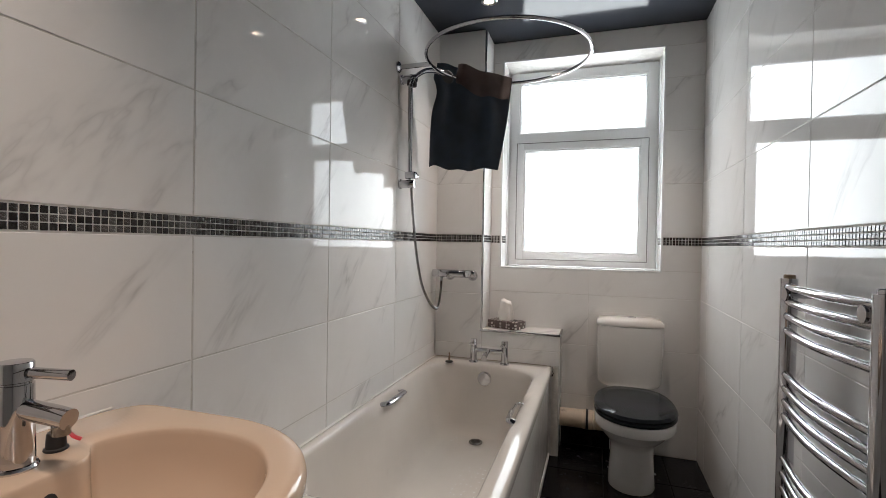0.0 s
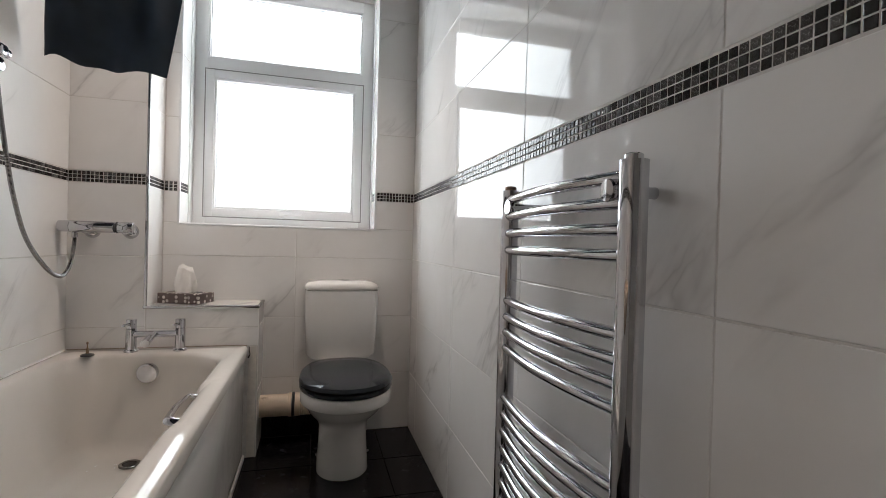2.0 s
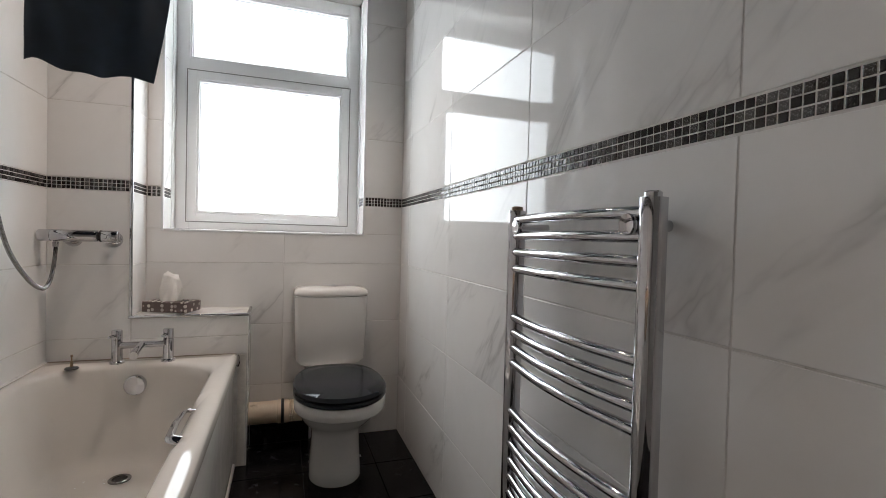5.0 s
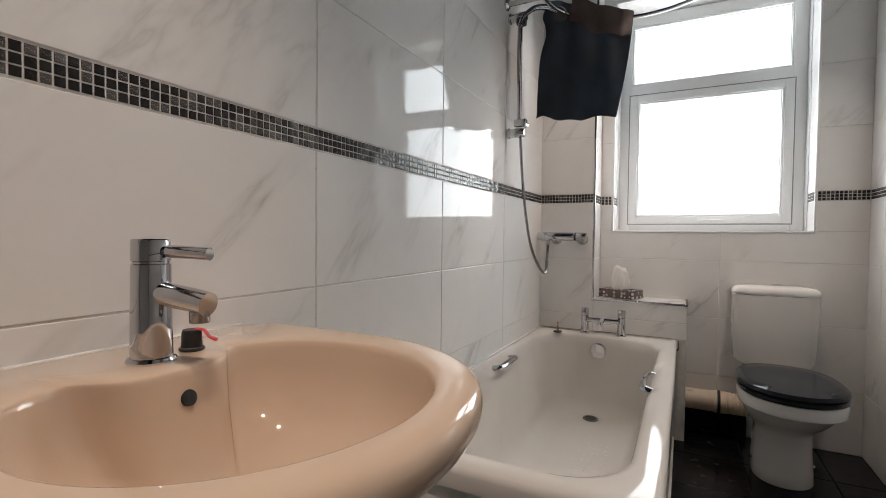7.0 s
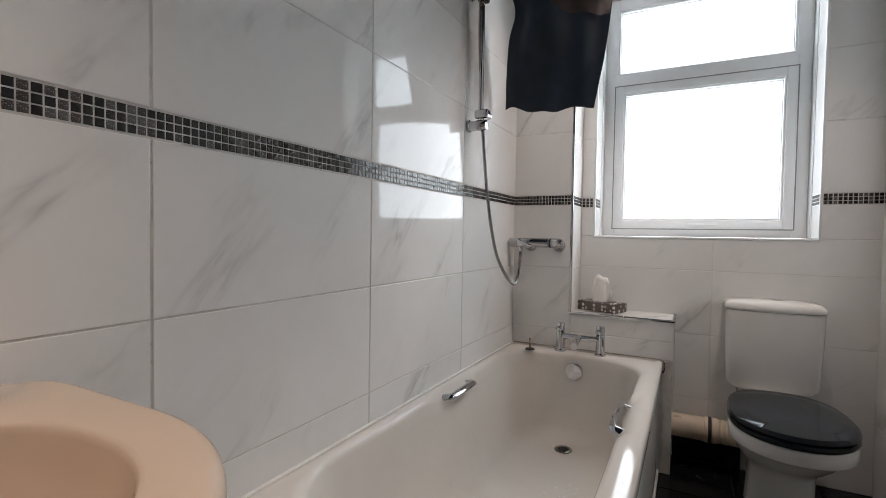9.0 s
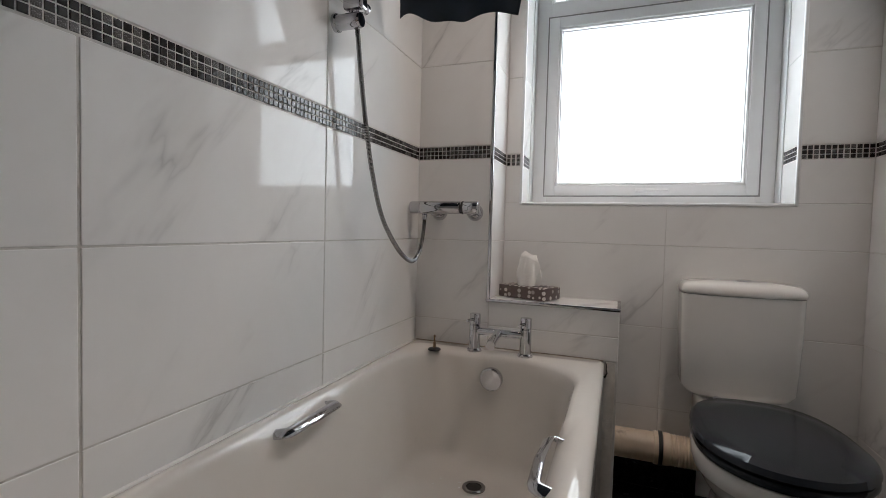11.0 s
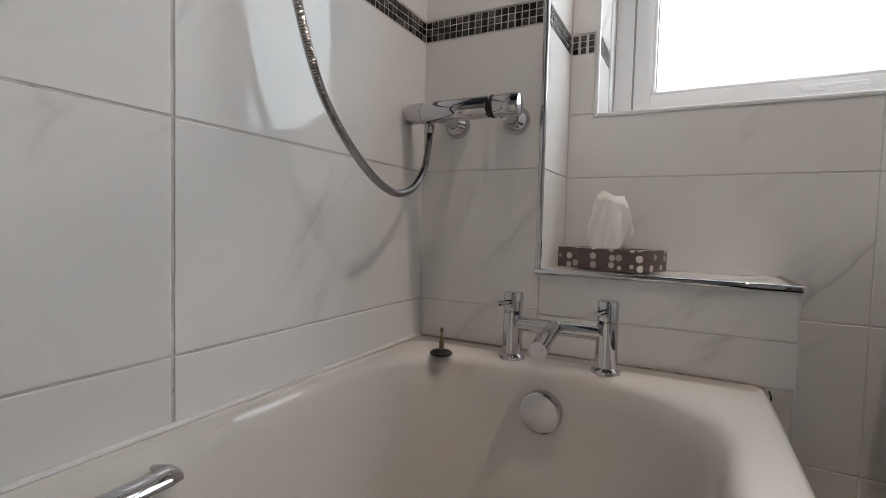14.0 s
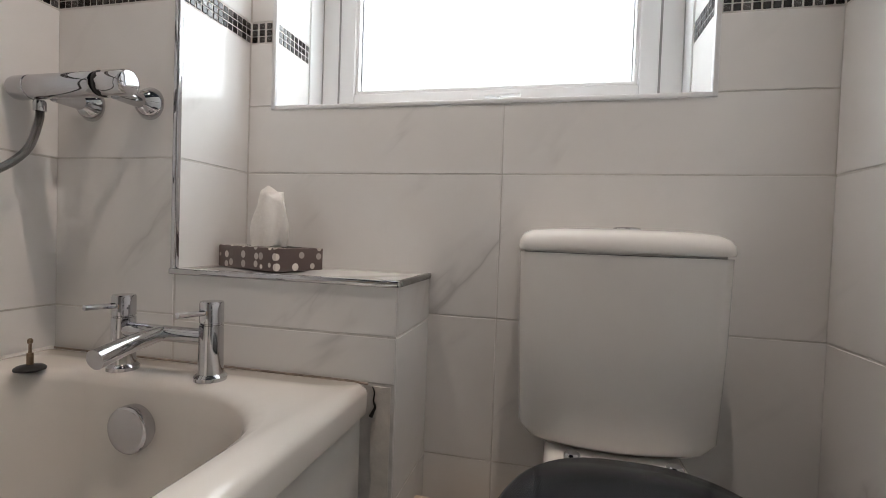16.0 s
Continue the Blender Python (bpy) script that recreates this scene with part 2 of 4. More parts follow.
def under(parent, ob):
    """Parent ob, built in world coordinates, under a thing that stands elsewhere."""
    ob.parent = parent
    base = Matrix.Translation(parent.location)
    up = parent.parent
    while up is not None:
        base = Matrix.Translation(up.location) @ base
        up = up.parent
    ob.matrix_parent_inverse = base.inverted()
    return ob


def piece(name, bm, mat, parent, label="", smooth=True, angle=35):
    if parent.type == "MESH":
        return part(name, bm, mat, parent, label, smooth, angle)
    return under(parent, part(name, bm, mat, None, label, smooth, angle))


def add_box(bm, x0, x1, y0, y1, z0, z1, bevel=0.0, seg=2):
    made = bmesh.ops.create_cube(bm, size=1.0, matrix=Matrix.LocRotScale(((x0 + x1) / 2, (y0 + y1) / 2, (z0 + z1) / 2), None, (x1 - x0, y1 - y0, z1 - z0)))
    if bevel:
        edges = {e for v in made["verts"] for e in v.link_edges}
        bmesh.ops.bevel(bm, geom=list(edges), offset=bevel, segments=seg, profile=0.5, affect="EDGES")
    return bm


def box(x0, x1, y0, y1, z0, z1, bevel=0.0, seg=2):
    return add_box(bmesh.new(), x0, x1, y0, y1, z0, z1, bevel, seg)


def loft(rings, cap0=True, cap1=True, bm=None, closed=True):
    """Skin over rings of equal point count."""
    bm = bm or bmesh.new()
    vs = [[bm.verts.new(p) for p in r] for r in rings]
    n = len(rings[0])
    for a, b in zip(vs, vs[1:]):
        for i in range(n if closed else n - 1):
            j = (i + 1) % n
            bm.faces.new((a[i], a[j], b[j], b[i]))
    if cap0:
        bm.faces.new(list(reversed(vs[0])))
    if cap1:
        bm.faces.new(vs[-1])
    return bm


def smooth_path(points, steps=8):
    """Catmull-Rom through the points."""
    p = [Vector(q) for q in points]
    p = [2 * p[0] - p[1]] + p + [2 * p[-1] - p[-2]]
    out = []
    for i in range(1, len(p) - 2):
        for k in range(steps):
            t = k / steps
            a, b, c, d = p[i - 1], p[i], p[i + 1], p[i + 2]
            out.append(0.5 * ((2 * b) + (c - a) * t + (2 * a - 5 * b + 4 * c - d) * t * t + (3 * b - a - 3 * c + d) * t ** 3))
    out.append(p[-2])
    return out


def sweep(path, radius, sides=12, ribs=0.0, closed=False, bm=None, squash=1.0, twist=0.0):
    """A round tube along the path; radius may be a function of 0..1."""
    pts = [Vector(q) for q in path]
    n = len(pts)
    rings, side = [], None
    for i, q in enumerate(pts):
        if closed:
            d = (pts[(i + 1) % n] - pts[i - 1]).normalized()
        else:
            d = (pts[min(i + 1, n - 1)] - pts[max(i - 1, 0)]).normalized()
        if side is None:
            side = d.cross(Vector((0, 0, 1))) if abs(d.z) < 0.9 else d.cross(Vector((1, 0, 0)))
        side = (side - d * side.dot(d)).normalized()
        up = d.cross(side)
        ca, sa = math.cos(twist), math.sin(twist)
        wide, thin = side * ca + up * sa, up * ca - side * sa
        r = radius(i / max(1, n - 1)) if callable(radius) else radius
        r += ribs * (i % 2)
        rings.append([q + wide * (r * math.cos(a)) + thin * (r * squash * math.sin(a)) for a in (2 * math.pi * k / sides for k in range(sides))])
    if closed:
        rings.append(rings[0])
        bm2 = loft(rings, False, False, bm)
        bmesh.ops.remove_doubles(bm2, verts=bm2.verts, dist=1e-6)
        return bm2
    return loft(rings, True, True, bm)


def turned(profile, centre, axis="z", sides=28, bm=None):
    """A lathe shape: rows of (radius, height along the axis)."""
    c = Vector(centre)
    rings = []
    for r, h in profile:
        ring = []
        for k in range(sides):
            a = 2 * math.pi * k / sides
            u, v = r * math.cos(a), r * math.sin(a)
            ring.append(c + {"z": Vector((u, v, h)), "x": Vector((h, u, v)), "y": Vector((v, h, u)), "-y": Vector((u, -h, v))}[axis])
        rings.append(ring)
    return loft(rings, True, True, bm)


def rounded_rect(x0, x1, y0, y1, r, z, arc=8, edge=8):
    pts = []
    corners = [(x1 - r, y1 - r, 0), (x0 + r, y1 - r, 90), (x0 + r, y0 + r, 180), (x1 - r, y0 + r, 270)]
    for i, (cx, cy, a0) in enumerate(corners):
        for k in range(arc + 1):
            a = radians(a0 + 90 * k / arc)
            pts.append(Vector((cx + r * math.cos(a), cy + r * math.sin(a), z)))
        nx, ny, na = corners[(i + 1) % 4]
        a = radians(na)
        end = Vector((nx + r * math.cos(a), ny + r * math.sin(a), z))
        start = pts[-1].copy()
        for k in range(1, edge):
            pts.append(start.lerp(end, k / edge))
    return pts

# ---------------------------------------------------------------- the room
ROOM_W, FAR, BACK, CEIL = 1.479, 2.935, -0.78, 2.45
BOX_Y, BOX_X, LOW_X, LOW_Z = 2.72, 0.290, 0.741, 0.683
WIN_X0, WIN_X1, WIN_Z0, WIN_Z1 = 0.358, 1.272, 1.052, 2.325
WIN_Y = 3.148
REVEAL_Y = 3.082
SKIN = 0.009
ROWS_Z = [0.0, 0.297, 0.597, 0.897, 1.197]
ROWS_UP = [1.2455, 1.546, 1.846, 2.146, 2.446]
MOSAIC_Z, PITCH = 1.1985, 0.0153


def setting(name, bm, mat, label, category):
    ob = part(name, bm, mat, None, smooth=False)
    return tagged(ob, label, category, kind="structure")


wall_left = setting("wall_left", box(-0.16, -0.0016, BACK - 0.16, 3.36, 0.0, CEIL), M_GROUT, "white marble-effect tiled wall along the bath", "wall")
wall_right = setting("wall_right", box(ROOM_W + 0.0016, ROOM_W + 0.16, BACK - 0.16, 3.36, 0.0, CEIL), M_GROUT_PALE, "white marble-effect tiled wall behind the towel rail", "wall")
wall_back = setting("wall_back", box(-0.005, ROOM_W + 0.005, BACK - 0.16, BACK - 0.0016, 0.0, CEIL), M_PLASTER, "plain painted wall closing the bathroom", "wall")
_bm = bmesh.new()
for _r in ((-0.005, WIN_X0 - 0.0016, 0.0, CEIL), (WIN_X1 + 0.0016, ROOM_W + 0.005, 0.0, CEIL), (WIN_X0 - 0.0016, WIN_X1 + 0.0016, 0.0, WIN_Z0 - 0.0016), (WIN_X0 - 0.0016, WIN_X1 + 0.0016, WIN_Z1 + 0.004, CEIL)):
    add_box(_bm, _r[0], _r[1], FAR + 0.0016, 3.28, _r[2], _r[3])
wall_window = setting("wall_window", _bm, M_GROUT_PALE, "white marble-effect tiled wall around the window", "wall")
_bm = box(-0.004, BOX_X - 0.0016, BOX_Y + 0.0016, FAR + 0.004, 0.0, CEIL)
add_box(_bm, BOX_X - 0.0016, LOW_X - 0.0016, BOX_Y + 0.0016, FAR + 0.004, 0.0, LOW_Z - 0.0016)
wall_boxing = setting("wall_boxing", _bm, M_GROUT_PALE, "tiled pipe boxing with a low shelf behind the bath", "boxing")
floor = setting("floor", box(-0.16, ROOM_W + 0.16, BACK - 0.16, 3.2, -0.12, -0.006), M_DARKGROUT, "black tiled bathroom floor with thin worn grout", "floor")
_bm = box(-0.16, ROOM_W + 0.16, BACK - 0.16, 3.28, CEIL + 0.002, CEIL + 0.1)
add_box(_bm, 0.001, ROOM_W - 0.001, BACK + 0.002, FAR - 0.002, CEIL - 0.003, CEIL + 0.01, 0.0012, 1)
ceiling = setting("ceiling", _bm, M_CEIL, "satin dark slate-grey ceiling", "ceiling")

# tiles: each one its own piece under its wall
_tile_meshes = {}


def tile_mesh(name, w, h, depth, mat, bevel):
    key = (name, round(w, 4), round(h, 4))
    if key not in _tile_meshes:
        bm = bmesh.new()
        x, y = w / 2, h / 2
        b = min(bevel, x * 0.4, y * 0.4)
        rings = [[(-x, -y, -depth), (x, -y, -depth), (x, y, -depth), (-x, y, -depth)],
                 [(-x, -y, -b), (x, -y, -b), (x, y, -b), (-x, y, -b)],
                 [(-x + b * 0.3, -y + b * 0.3, -b * 0.3), (x - b * 0.3, -y + b * 0.3, -b * 0.3), (x - b * 0.3, y - b * 0.3, -b * 0.3), (-x + b * 0.3, y - b * 0.3, -b * 0.3)],
                 [(-x + b, -y + b, 0), (x - b, -y + b, 0), (x - b, y - b, 0), (-x + b, y - b, 0)]]
        loft(rings, False, True, bm)
        _tile_meshes[key] = finish(bm, name, mat, False)
    return _tile_meshes[key]


AXES = {
    "+x": (Vector((0, 1, 0)), Vector((0, 0, 1)), Vector((1, 0, 0))),
    "-x": (Vector((0, -1, 0)), Vector((0, 0, 1)), Vector((-1, 0, 0))),
    "-y": (Vector((1, 0, 0)), Vector((0, 0, 1)), Vector((0, -1, 0))),
    "+y": (Vector((-1, 0, 0)), Vector((0, 0, 1)), Vector((0, 1, 0))),
    "+z": (Vector((1, 0, 0)), Vector((0, 1, 0)), Vector((0, 0, 1))),
}
_rng = random.Random(5)


def plane_pose(face, at, u, v, lift=0.0):
    """Pose on a wall plane; u runs along the world axis of the plane (never reversed), v up."""
    a, b, c = AXES[face]
    along = Vector((abs(a.x), abs(a.y), abs(a.z)))
    n = Vector((abs(c.x), abs(c.y), abs(c.z)))
    place = along * u + b * v + n * at + c * lift
    return Matrix.Translation(place) @ Matrix((a, b, c)).transposed().to_4x4()


def cut(rect, hole):
    u0, u1, v0, v1 = rect
    a0, a1, b0, b1 = hole
    if u1 <= a0 or u0 >= a1 or v1 <= b0 or v0 >= b1:
        return [rect]
    out = []
    if v0 < b0:
        out.append((u0, u1, v0, b0))
    if v1 > b1:
        out.append((u0, u1, b1, v1))
    if u0 < a0:
        out.append((u0, a0, max(v0, b0), min(v1, b1)))
    if u1 > a1:
        out.append((a1, u1, max(v0, b0), min(v1, b1)))
    return out


def tile_wall(wall, face, at, us, vs, hole=None, gap=0.0034, name="tile", mat=None, depth=SKIN, upright_gap=None):
    for u0, u1 in zip(us, us[1:]):
        for v0, v1 in zip(vs, vs[1:]):
            cells = cut((u0, u1, v0, v1), hole) if hole else [(u0, u1, v0, v1)]
            for a0, a1, b0, b1 in cells:
                if a1 - a0 < 0.008 or b1 - b0 < 0.008:
                    continue
                ob = new(name, tile_mesh(name, a1 - a0 - (upright_gap or gap), b1 - b0 - gap, depth, mat or M_TILE, 0.0014))
                ob.parent = wall
                ob.matrix_basis = plane_pose(face, at, (a0 + a1) / 2, (b0 + b1) / 2, _rng.uniform(-0.0004, 0.0002))


def mosaic_band(wall, face, at, u0, u1, near=None):
    """Three rows of small glass squares; those in the stretch 'near' are pieces, the rest one joined strip."""
    n = max(1, int((u1 - u0) / PITCH))
    rest = bmesh.new()
    w = PITCH - 0.0023
    for i in range(n):
        u = u0 + (i + 0.5) * (u1 - u0) / n
        for k in range(3):
            v = MOSAIC_Z + (k + 0.5) * PITCH
            m = plane_pose(face, at, u, v, _rng.uniform(-0.0002, 0.0002))
            m = m @ Euler((radians(_rng.uniform(-1.0, 1.0)), radians(_rng.uniform(-1.0, 1.0)), 0)).to_matrix().to_4x4()
            me = tile_mesh("mosaic_tile", w, w, 0.006, M_MOSAIC, 0.0012)
            if near is None or near[0] <= u <= near[1]:
                ob = new("mosaic_tile", me)
                ob.parent = wall
                ob.matrix_basis = m
            else:
                vs = [rest.verts.new(m @ v.co) for v in me.vertices]
                for p in me.polygons:
                    rest.faces.new([vs[q] for q in p.vertices])
    if rest.verts:
        ob = part("mosaic_strip", rest, M_MOSAIC_REST, wall, smooth=False)
        ob["kind"] = "stuff"
    else:
        rest.free()


# ---------------------------------------------------------------- window
window = tagged(new("window_1"), "white plastic window with frosted panes and an opening lower sash", "window", kind="structure")


def frame_bars(x0, x1, z0, z1, w, y0, y1, bevel=0.006):
    bm = bmesh.new()
    add_box(bm, x0, x0 + w, y0, y1, z0, z1, bevel)
    add_box(bm, x1 - w, x1, y0, y1, z0, z1, bevel)
    add_box(bm, x0 + w - 0.004, x1 - w + 0.004, y0 + 0.0012, y1, z0, z0 + w, bevel)
    add_box(bm, x0 + w - 0.004, x1 - w + 0.004, y0 + 0.0012, y1, z1 - w, z1, bevel)
    return bm


part("window_frame", frame_bars(WIN_X0 + 0.002, WIN_X1 - 0.002, WIN_Z0 + 0.002, WIN_Z1 - 0.002, 0.062, WIN_Y, WIN_Y + 0.065), M_UPVC, window)
part("transom", box(WIN_X0 + 0.048, WIN_X1 - 0.048, WIN_Y + 0.001, WIN_Y + 0.064, 1.845, 1.918, 0.006), M_UPVC, window)
sash = part("sash", frame_bars(0.412, 1.218, 1.094, 1.858, 0.045, WIN_Y - 0.004, WIN_Y + 0.05, 0.008), M_UPVC, window)
for _nm, _r in (("pane", (0.418, 1.212, 1.915, 2.270)), ("pane", (0.455, 1.175, 1.138, 1.814))):
    _p = part(_nm, box(_r[0], _r[1], WIN_Y + 0.026, WIN_Y + 0.030, _r[2], _r[3]), M_GLASS, window, "frosted patterned glass", smooth=False)
    _p.visible_shadow = False
for _r in ((0.4655, 1.1645, 1.1475, 1.8045), (0.4295, 1.2005, 1.9275, 2.2515)):
    part("gasket", frame_bars(_r[0], _r[1], _r[2], _r[3], 0.004, WIN_Y + 0.019, WIN_Y + 0.026, 0.0), M_GASKET, window)
# gasket round the sash, its grey also drawing the shadow line against the frame
part("gasket", frame_bars(0.4085, 1.2215, 1.0905, 1.8615, 0.005, WIN_Y - 0.0015, WIN_Y + 0.004, 0.0), M_GASKET, window)
part("glazing_bead", frame_bars(0.455, 1.175, 1.137, 1.815, 0.012, WIN_Y + 0.003, WIN_Y + 0.024, 0.004), M_UPVC, sash)
part("glazing_bead", frame_bars(0.418, 1.212, 1.916, 2.263, 0.013, WIN_Y + 0.006, WIN_Y + 0.024, 0.004), M_UPVC, window)
_bm = box(0.782, 0.852, WIN_Y - 0.026, WIN_Y - 0.012, 1.106, 1.122, 0.004)
add_box(_bm, 0.815, 0.905, WIN_Y - 0.040, WIN_Y - 0.026, 1.109, 1.119, 0.004)
part("window_handle", _bm, M_UPVC, sash)

backdrop = tagged(part("backdrop", box(-2.4, 4.0, 4.70, 4.72, -1.2, 6.0), M_SKY, None, smooth=False), "plain bright overcast sky outside the window", "sky", kind="structure")

# tiled reveals and the edge trim round the opening
tile_wall(wall_window, "+x", WIN_X0, [FAR + 0.001, REVEAL_Y], [WIN_Z0, 1.197], gap=0.002)
tile_wall(wall_window, "+x", WIN_X0, [FAR + 0.001, REVEAL_Y], [1.2455, 1.546, 1.846, 2.146, WIN_Z1], gap=0.002)
tile_wall(wall_window, "-x", WIN_X1, [FAR + 0.001, REVEAL_Y], [WIN_Z0, 1.197], gap=0.002)
tile_wall(wall_window, "-x", WIN_X1, [FAR + 0.001, REVEAL_Y], [1.2455, 1.546, 1.846, 2.146, WIN_Z1], gap=0.002)
tile_wall(wall_window, "+z", WIN_Z0, [WIN_X0 + 0.001, 0.885, WIN_X1 - 0.001], [FAR + 0.001, WIN_Y], gap=0.002)
mosaic_band(wall_window, "+x", WIN_X0, FAR + 0.008, REVEAL_Y - 0.002)
mosaic_band(wall_window, "-x", WIN_X1, FAR + 0.008, REVEAL_Y - 0.002)


def trim(name, bm, mat, label):
    return tagged(part(name, bm, mat, None), label, "tile trim", kind="structure")


trim("trim", frame_bars(WIN_X0 - 0.010, WIN_X1 + 0.010, WIN_Z0 - 0.010, WIN_Z1 + 0.008, 0.0105, FAR - 0.004, FAR + 0.010, 0.003), M_UPVC, "white plastic tile trim round the window opening")
for _x0, _x1 in ((WIN_X0 - 0.001, WIN_X0 + 0.003), (WIN_X1 - 0.003, WIN_X1 + 0.001)):
    trim("trim", box(_x0, _x1, REVEAL_Y + 0.001, WIN_Y + 0.001, WIN_Z0 + 0.003, WIN_Z1 - 0.001, 0.001), M_UPVC, "white plastic strip between reveal tiles and window frame")
# chrome edges of the boxing
trim("trim", box(BOX_X - 0.009, BOX_X + 0.003, BOX_Y - 0.003, BOX_Y + 0.009, LOW_Z, CEIL - 0.004, 0.0035, 3), M_CHROME, "chrome tile trim up the corner of the boxing")
trim("trim", box(BOX_X - 0.012, LOW_X + 0.003, BOX_Y - 0.004, BOX_Y + 0.009, LOW_Z - 0.009, LOW_Z + 0.003, 0.0035, 3), M_CHROME, "chrome tile trim along the shelf edge")
trim("trim", box(LOW_X - 0.009, LOW_X + 0.0035, BOX_Y + 0.010, FAR - 0.001, LOW_Z - 0.009, LOW_Z + 0.003, 0.0035, 3), M_CHROME_DULL, "chrome tile trim along the shelf end")

# ---------------------------------------------------------------- downlights
_ring = turned([(0.024, 0.004), (0.026, -0.002), (0.038, -0.005), (0.043, -0.002), (0.043, 0.004)], (0, 0, 0))
_lens = turned([(0.0235, 0.006), (0.0235, 0.0005), (0.018, -0.001), (0.0005, -0.0015)], (0, 0, 0))
_d = tagged(new("downlight"), "lit recessed downlight with a chrome ring in the dark ceiling", "ceiling light", "bathroom downlights")
part("bezel", _ring, M_CHROME, _d)
part("lens", _lens, M_LAMP, _d, "glowing warm lens")
_d.location = (SPOTS[0][0], SPOTS[0][1], CEIL - 0.004)
for _x, _y in SPOTS[1:]:
    copy_thing(_d, pose(_x, _y, CEIL - 0.004))

# ---------------------------------------------------------------- bath
bath = thing("bath", 0.35, 1.87, 0.0, "cream enamelled bath with chrome grips and a white side panel", "bath")


def bath_shell():
    spec = [(0.0015, 0.699, 1.016, 2.7115, 0.016, 0.462), (0.001, 0.700, 1.015, 2.7115, 0.016, 0.496), (0.003, 0.697, 1.018, 2.710, 0.016, 0.503), (0.010, 0.688, 1.026, 2.706, 0.016, 0.5095),
            (0.030, 0.662, 1.060, 2.650, 0.06, 0.513), (0.040, 0.640, 1.085, 2.612, 0.150, 0.5115), (0.047, 0.630, 1.096, 2.600, 0.168, 0.506), (0.053, 0.623, 1.106, 2.594, 0.172, 0.494),
            (0.060, 0.617, 1.125, 2.590, 0.172, 0.455), (0.076, 0.604, 1.180, 2.578, 0.165, 0.36), (0.094, 0.588, 1.255, 2.562, 0.155, 0.26), (0.112, 0.572, 1.315, 2.545, 0.13, 0.19),
            (0.135, 0.552, 1.365, 2.520, 0.125, 0.152), (0.170, 0.520, 1.42, 2.485, 0.11, 0.139), (0.230, 0.462, 1.50, 2.43, 0.09, 0.136)]
    rings = [rounded_rect(*s[:4], s[4], s[5], 8, 36) for s in spec]
    # scooped rests for the grab bars
    scoop = {4: (0.004, 0.001), 5: (0.006, 0.006), 6: (0.002, 0.016), 7: (-0.006, 0.021), 8: (-0.006, 0.014)}
    for k, (out, down) in scoop.items():
        for p in rings[k]:
            if p.x < 0.07 or p.x > 0.61:
                e = min(1.0, max(0.0, (p.y - 1.76) / 0.07)) * min(1.0, max(0.0, (2.145 - p.y) / 0.035))
                e = e * e * (3 - 2 * e)
                p.x += e * out * (1 if p.x > 0.3 else -1)
                p.z -= e * down
    return loft(rings, False, True)


piece("tub", bath_shell(), M_BATH, bath, angle=60)
_bm = box(0.678, 0.686, 1.03, 2.706, 0.0, 0.468, 0.002)
add_box(_bm, 0.674, 0.6785, 1.06, 2.69, 0.03, 0.45, 0.001)
panel = piece("side_panel", _bm, M_PANEL, bath, "glossy white side panel")
piece("end_panel", box(0.012, 0.676, 1.028, 1.036, 0.0, 0.468, 0.002), M_PANEL, bath)
piece("panel_strip", box(0.6865, 0.696, 1.03, 2.70, 0.0, 0.024, 0.003), M_SEALANT, bath, "white plastic strip along the floor")
_bm = turned([(0.036, 0.0), (0.036, 0.004), (0.032, 0.006), (0.024, 0.004), (0.023, -0.002)], (0.337, 2.428, 0.1385))
_waste = piece("waste", _bm, M_CHROME_DULL, bath, "dull chrome waste ring")
_bm = turned([(0.022, 0.0), (0.022, 0.003), (0.006, 0.0035)], (0.337, 2.428, 0.1385))
piece("waste_hole", _bm, M_DARKHOLE, _waste)
_bm = turned([(0.032, -0.004), (0.038, 0.0), (0.039, 0.012), (0.038, 0.018), (0.036, 0.0195), (0.030, 0.0200), (0.004, 0.0205)], (0.344, 2.588, 0.437), "-y", 36)
piece("overflow_cap", _bm, M_CHROME, bath, "round chrome overflow cap")


def grip(x, y0, y1, z, inward):
    """A flat chrome grab bar, standing off the scooped edge of the tub."""
    ym = (y0 + y1) / 2
    pts = [(x - inward * 0.034, y0 + 0.002, z - 0.006), (x - inward * 0.010, y0 + 0.002, z), (x - inward * 0.003, y0 + 0.007, z + 0.001), (x + inward * 0.001, y0 + 0.018, z + 0.002), (x + inward * 0.0045, ym - 0.012, z + 0.004), (x + inward * 0.005, ym, z + 0.004),
           (x + inward * 0.0045, ym + 0.012, z + 0.004), (x + inward * 0.001, y1 - 0.018, z + 0.002), (x - inward * 0.003, y1 - 0.007, z + 0.001), (x - inward * 0.010, y1 - 0.002, z), (x - inward * 0.034, y1 - 0.002, z - 0.006)]
    return sweep(pts, 0.0132, 16, squash=0.42, twist=inward * radians(38))


piece("grab_bar", grip(0.082, 1.862, 2.064, 0.490, 1), M_CHROME, bath, "chrome grab bar")
piece("grab_bar", grip(0.604, 1.858, 2.080, 0.490, -1), M_CHROME, bath, "chrome grab bar")

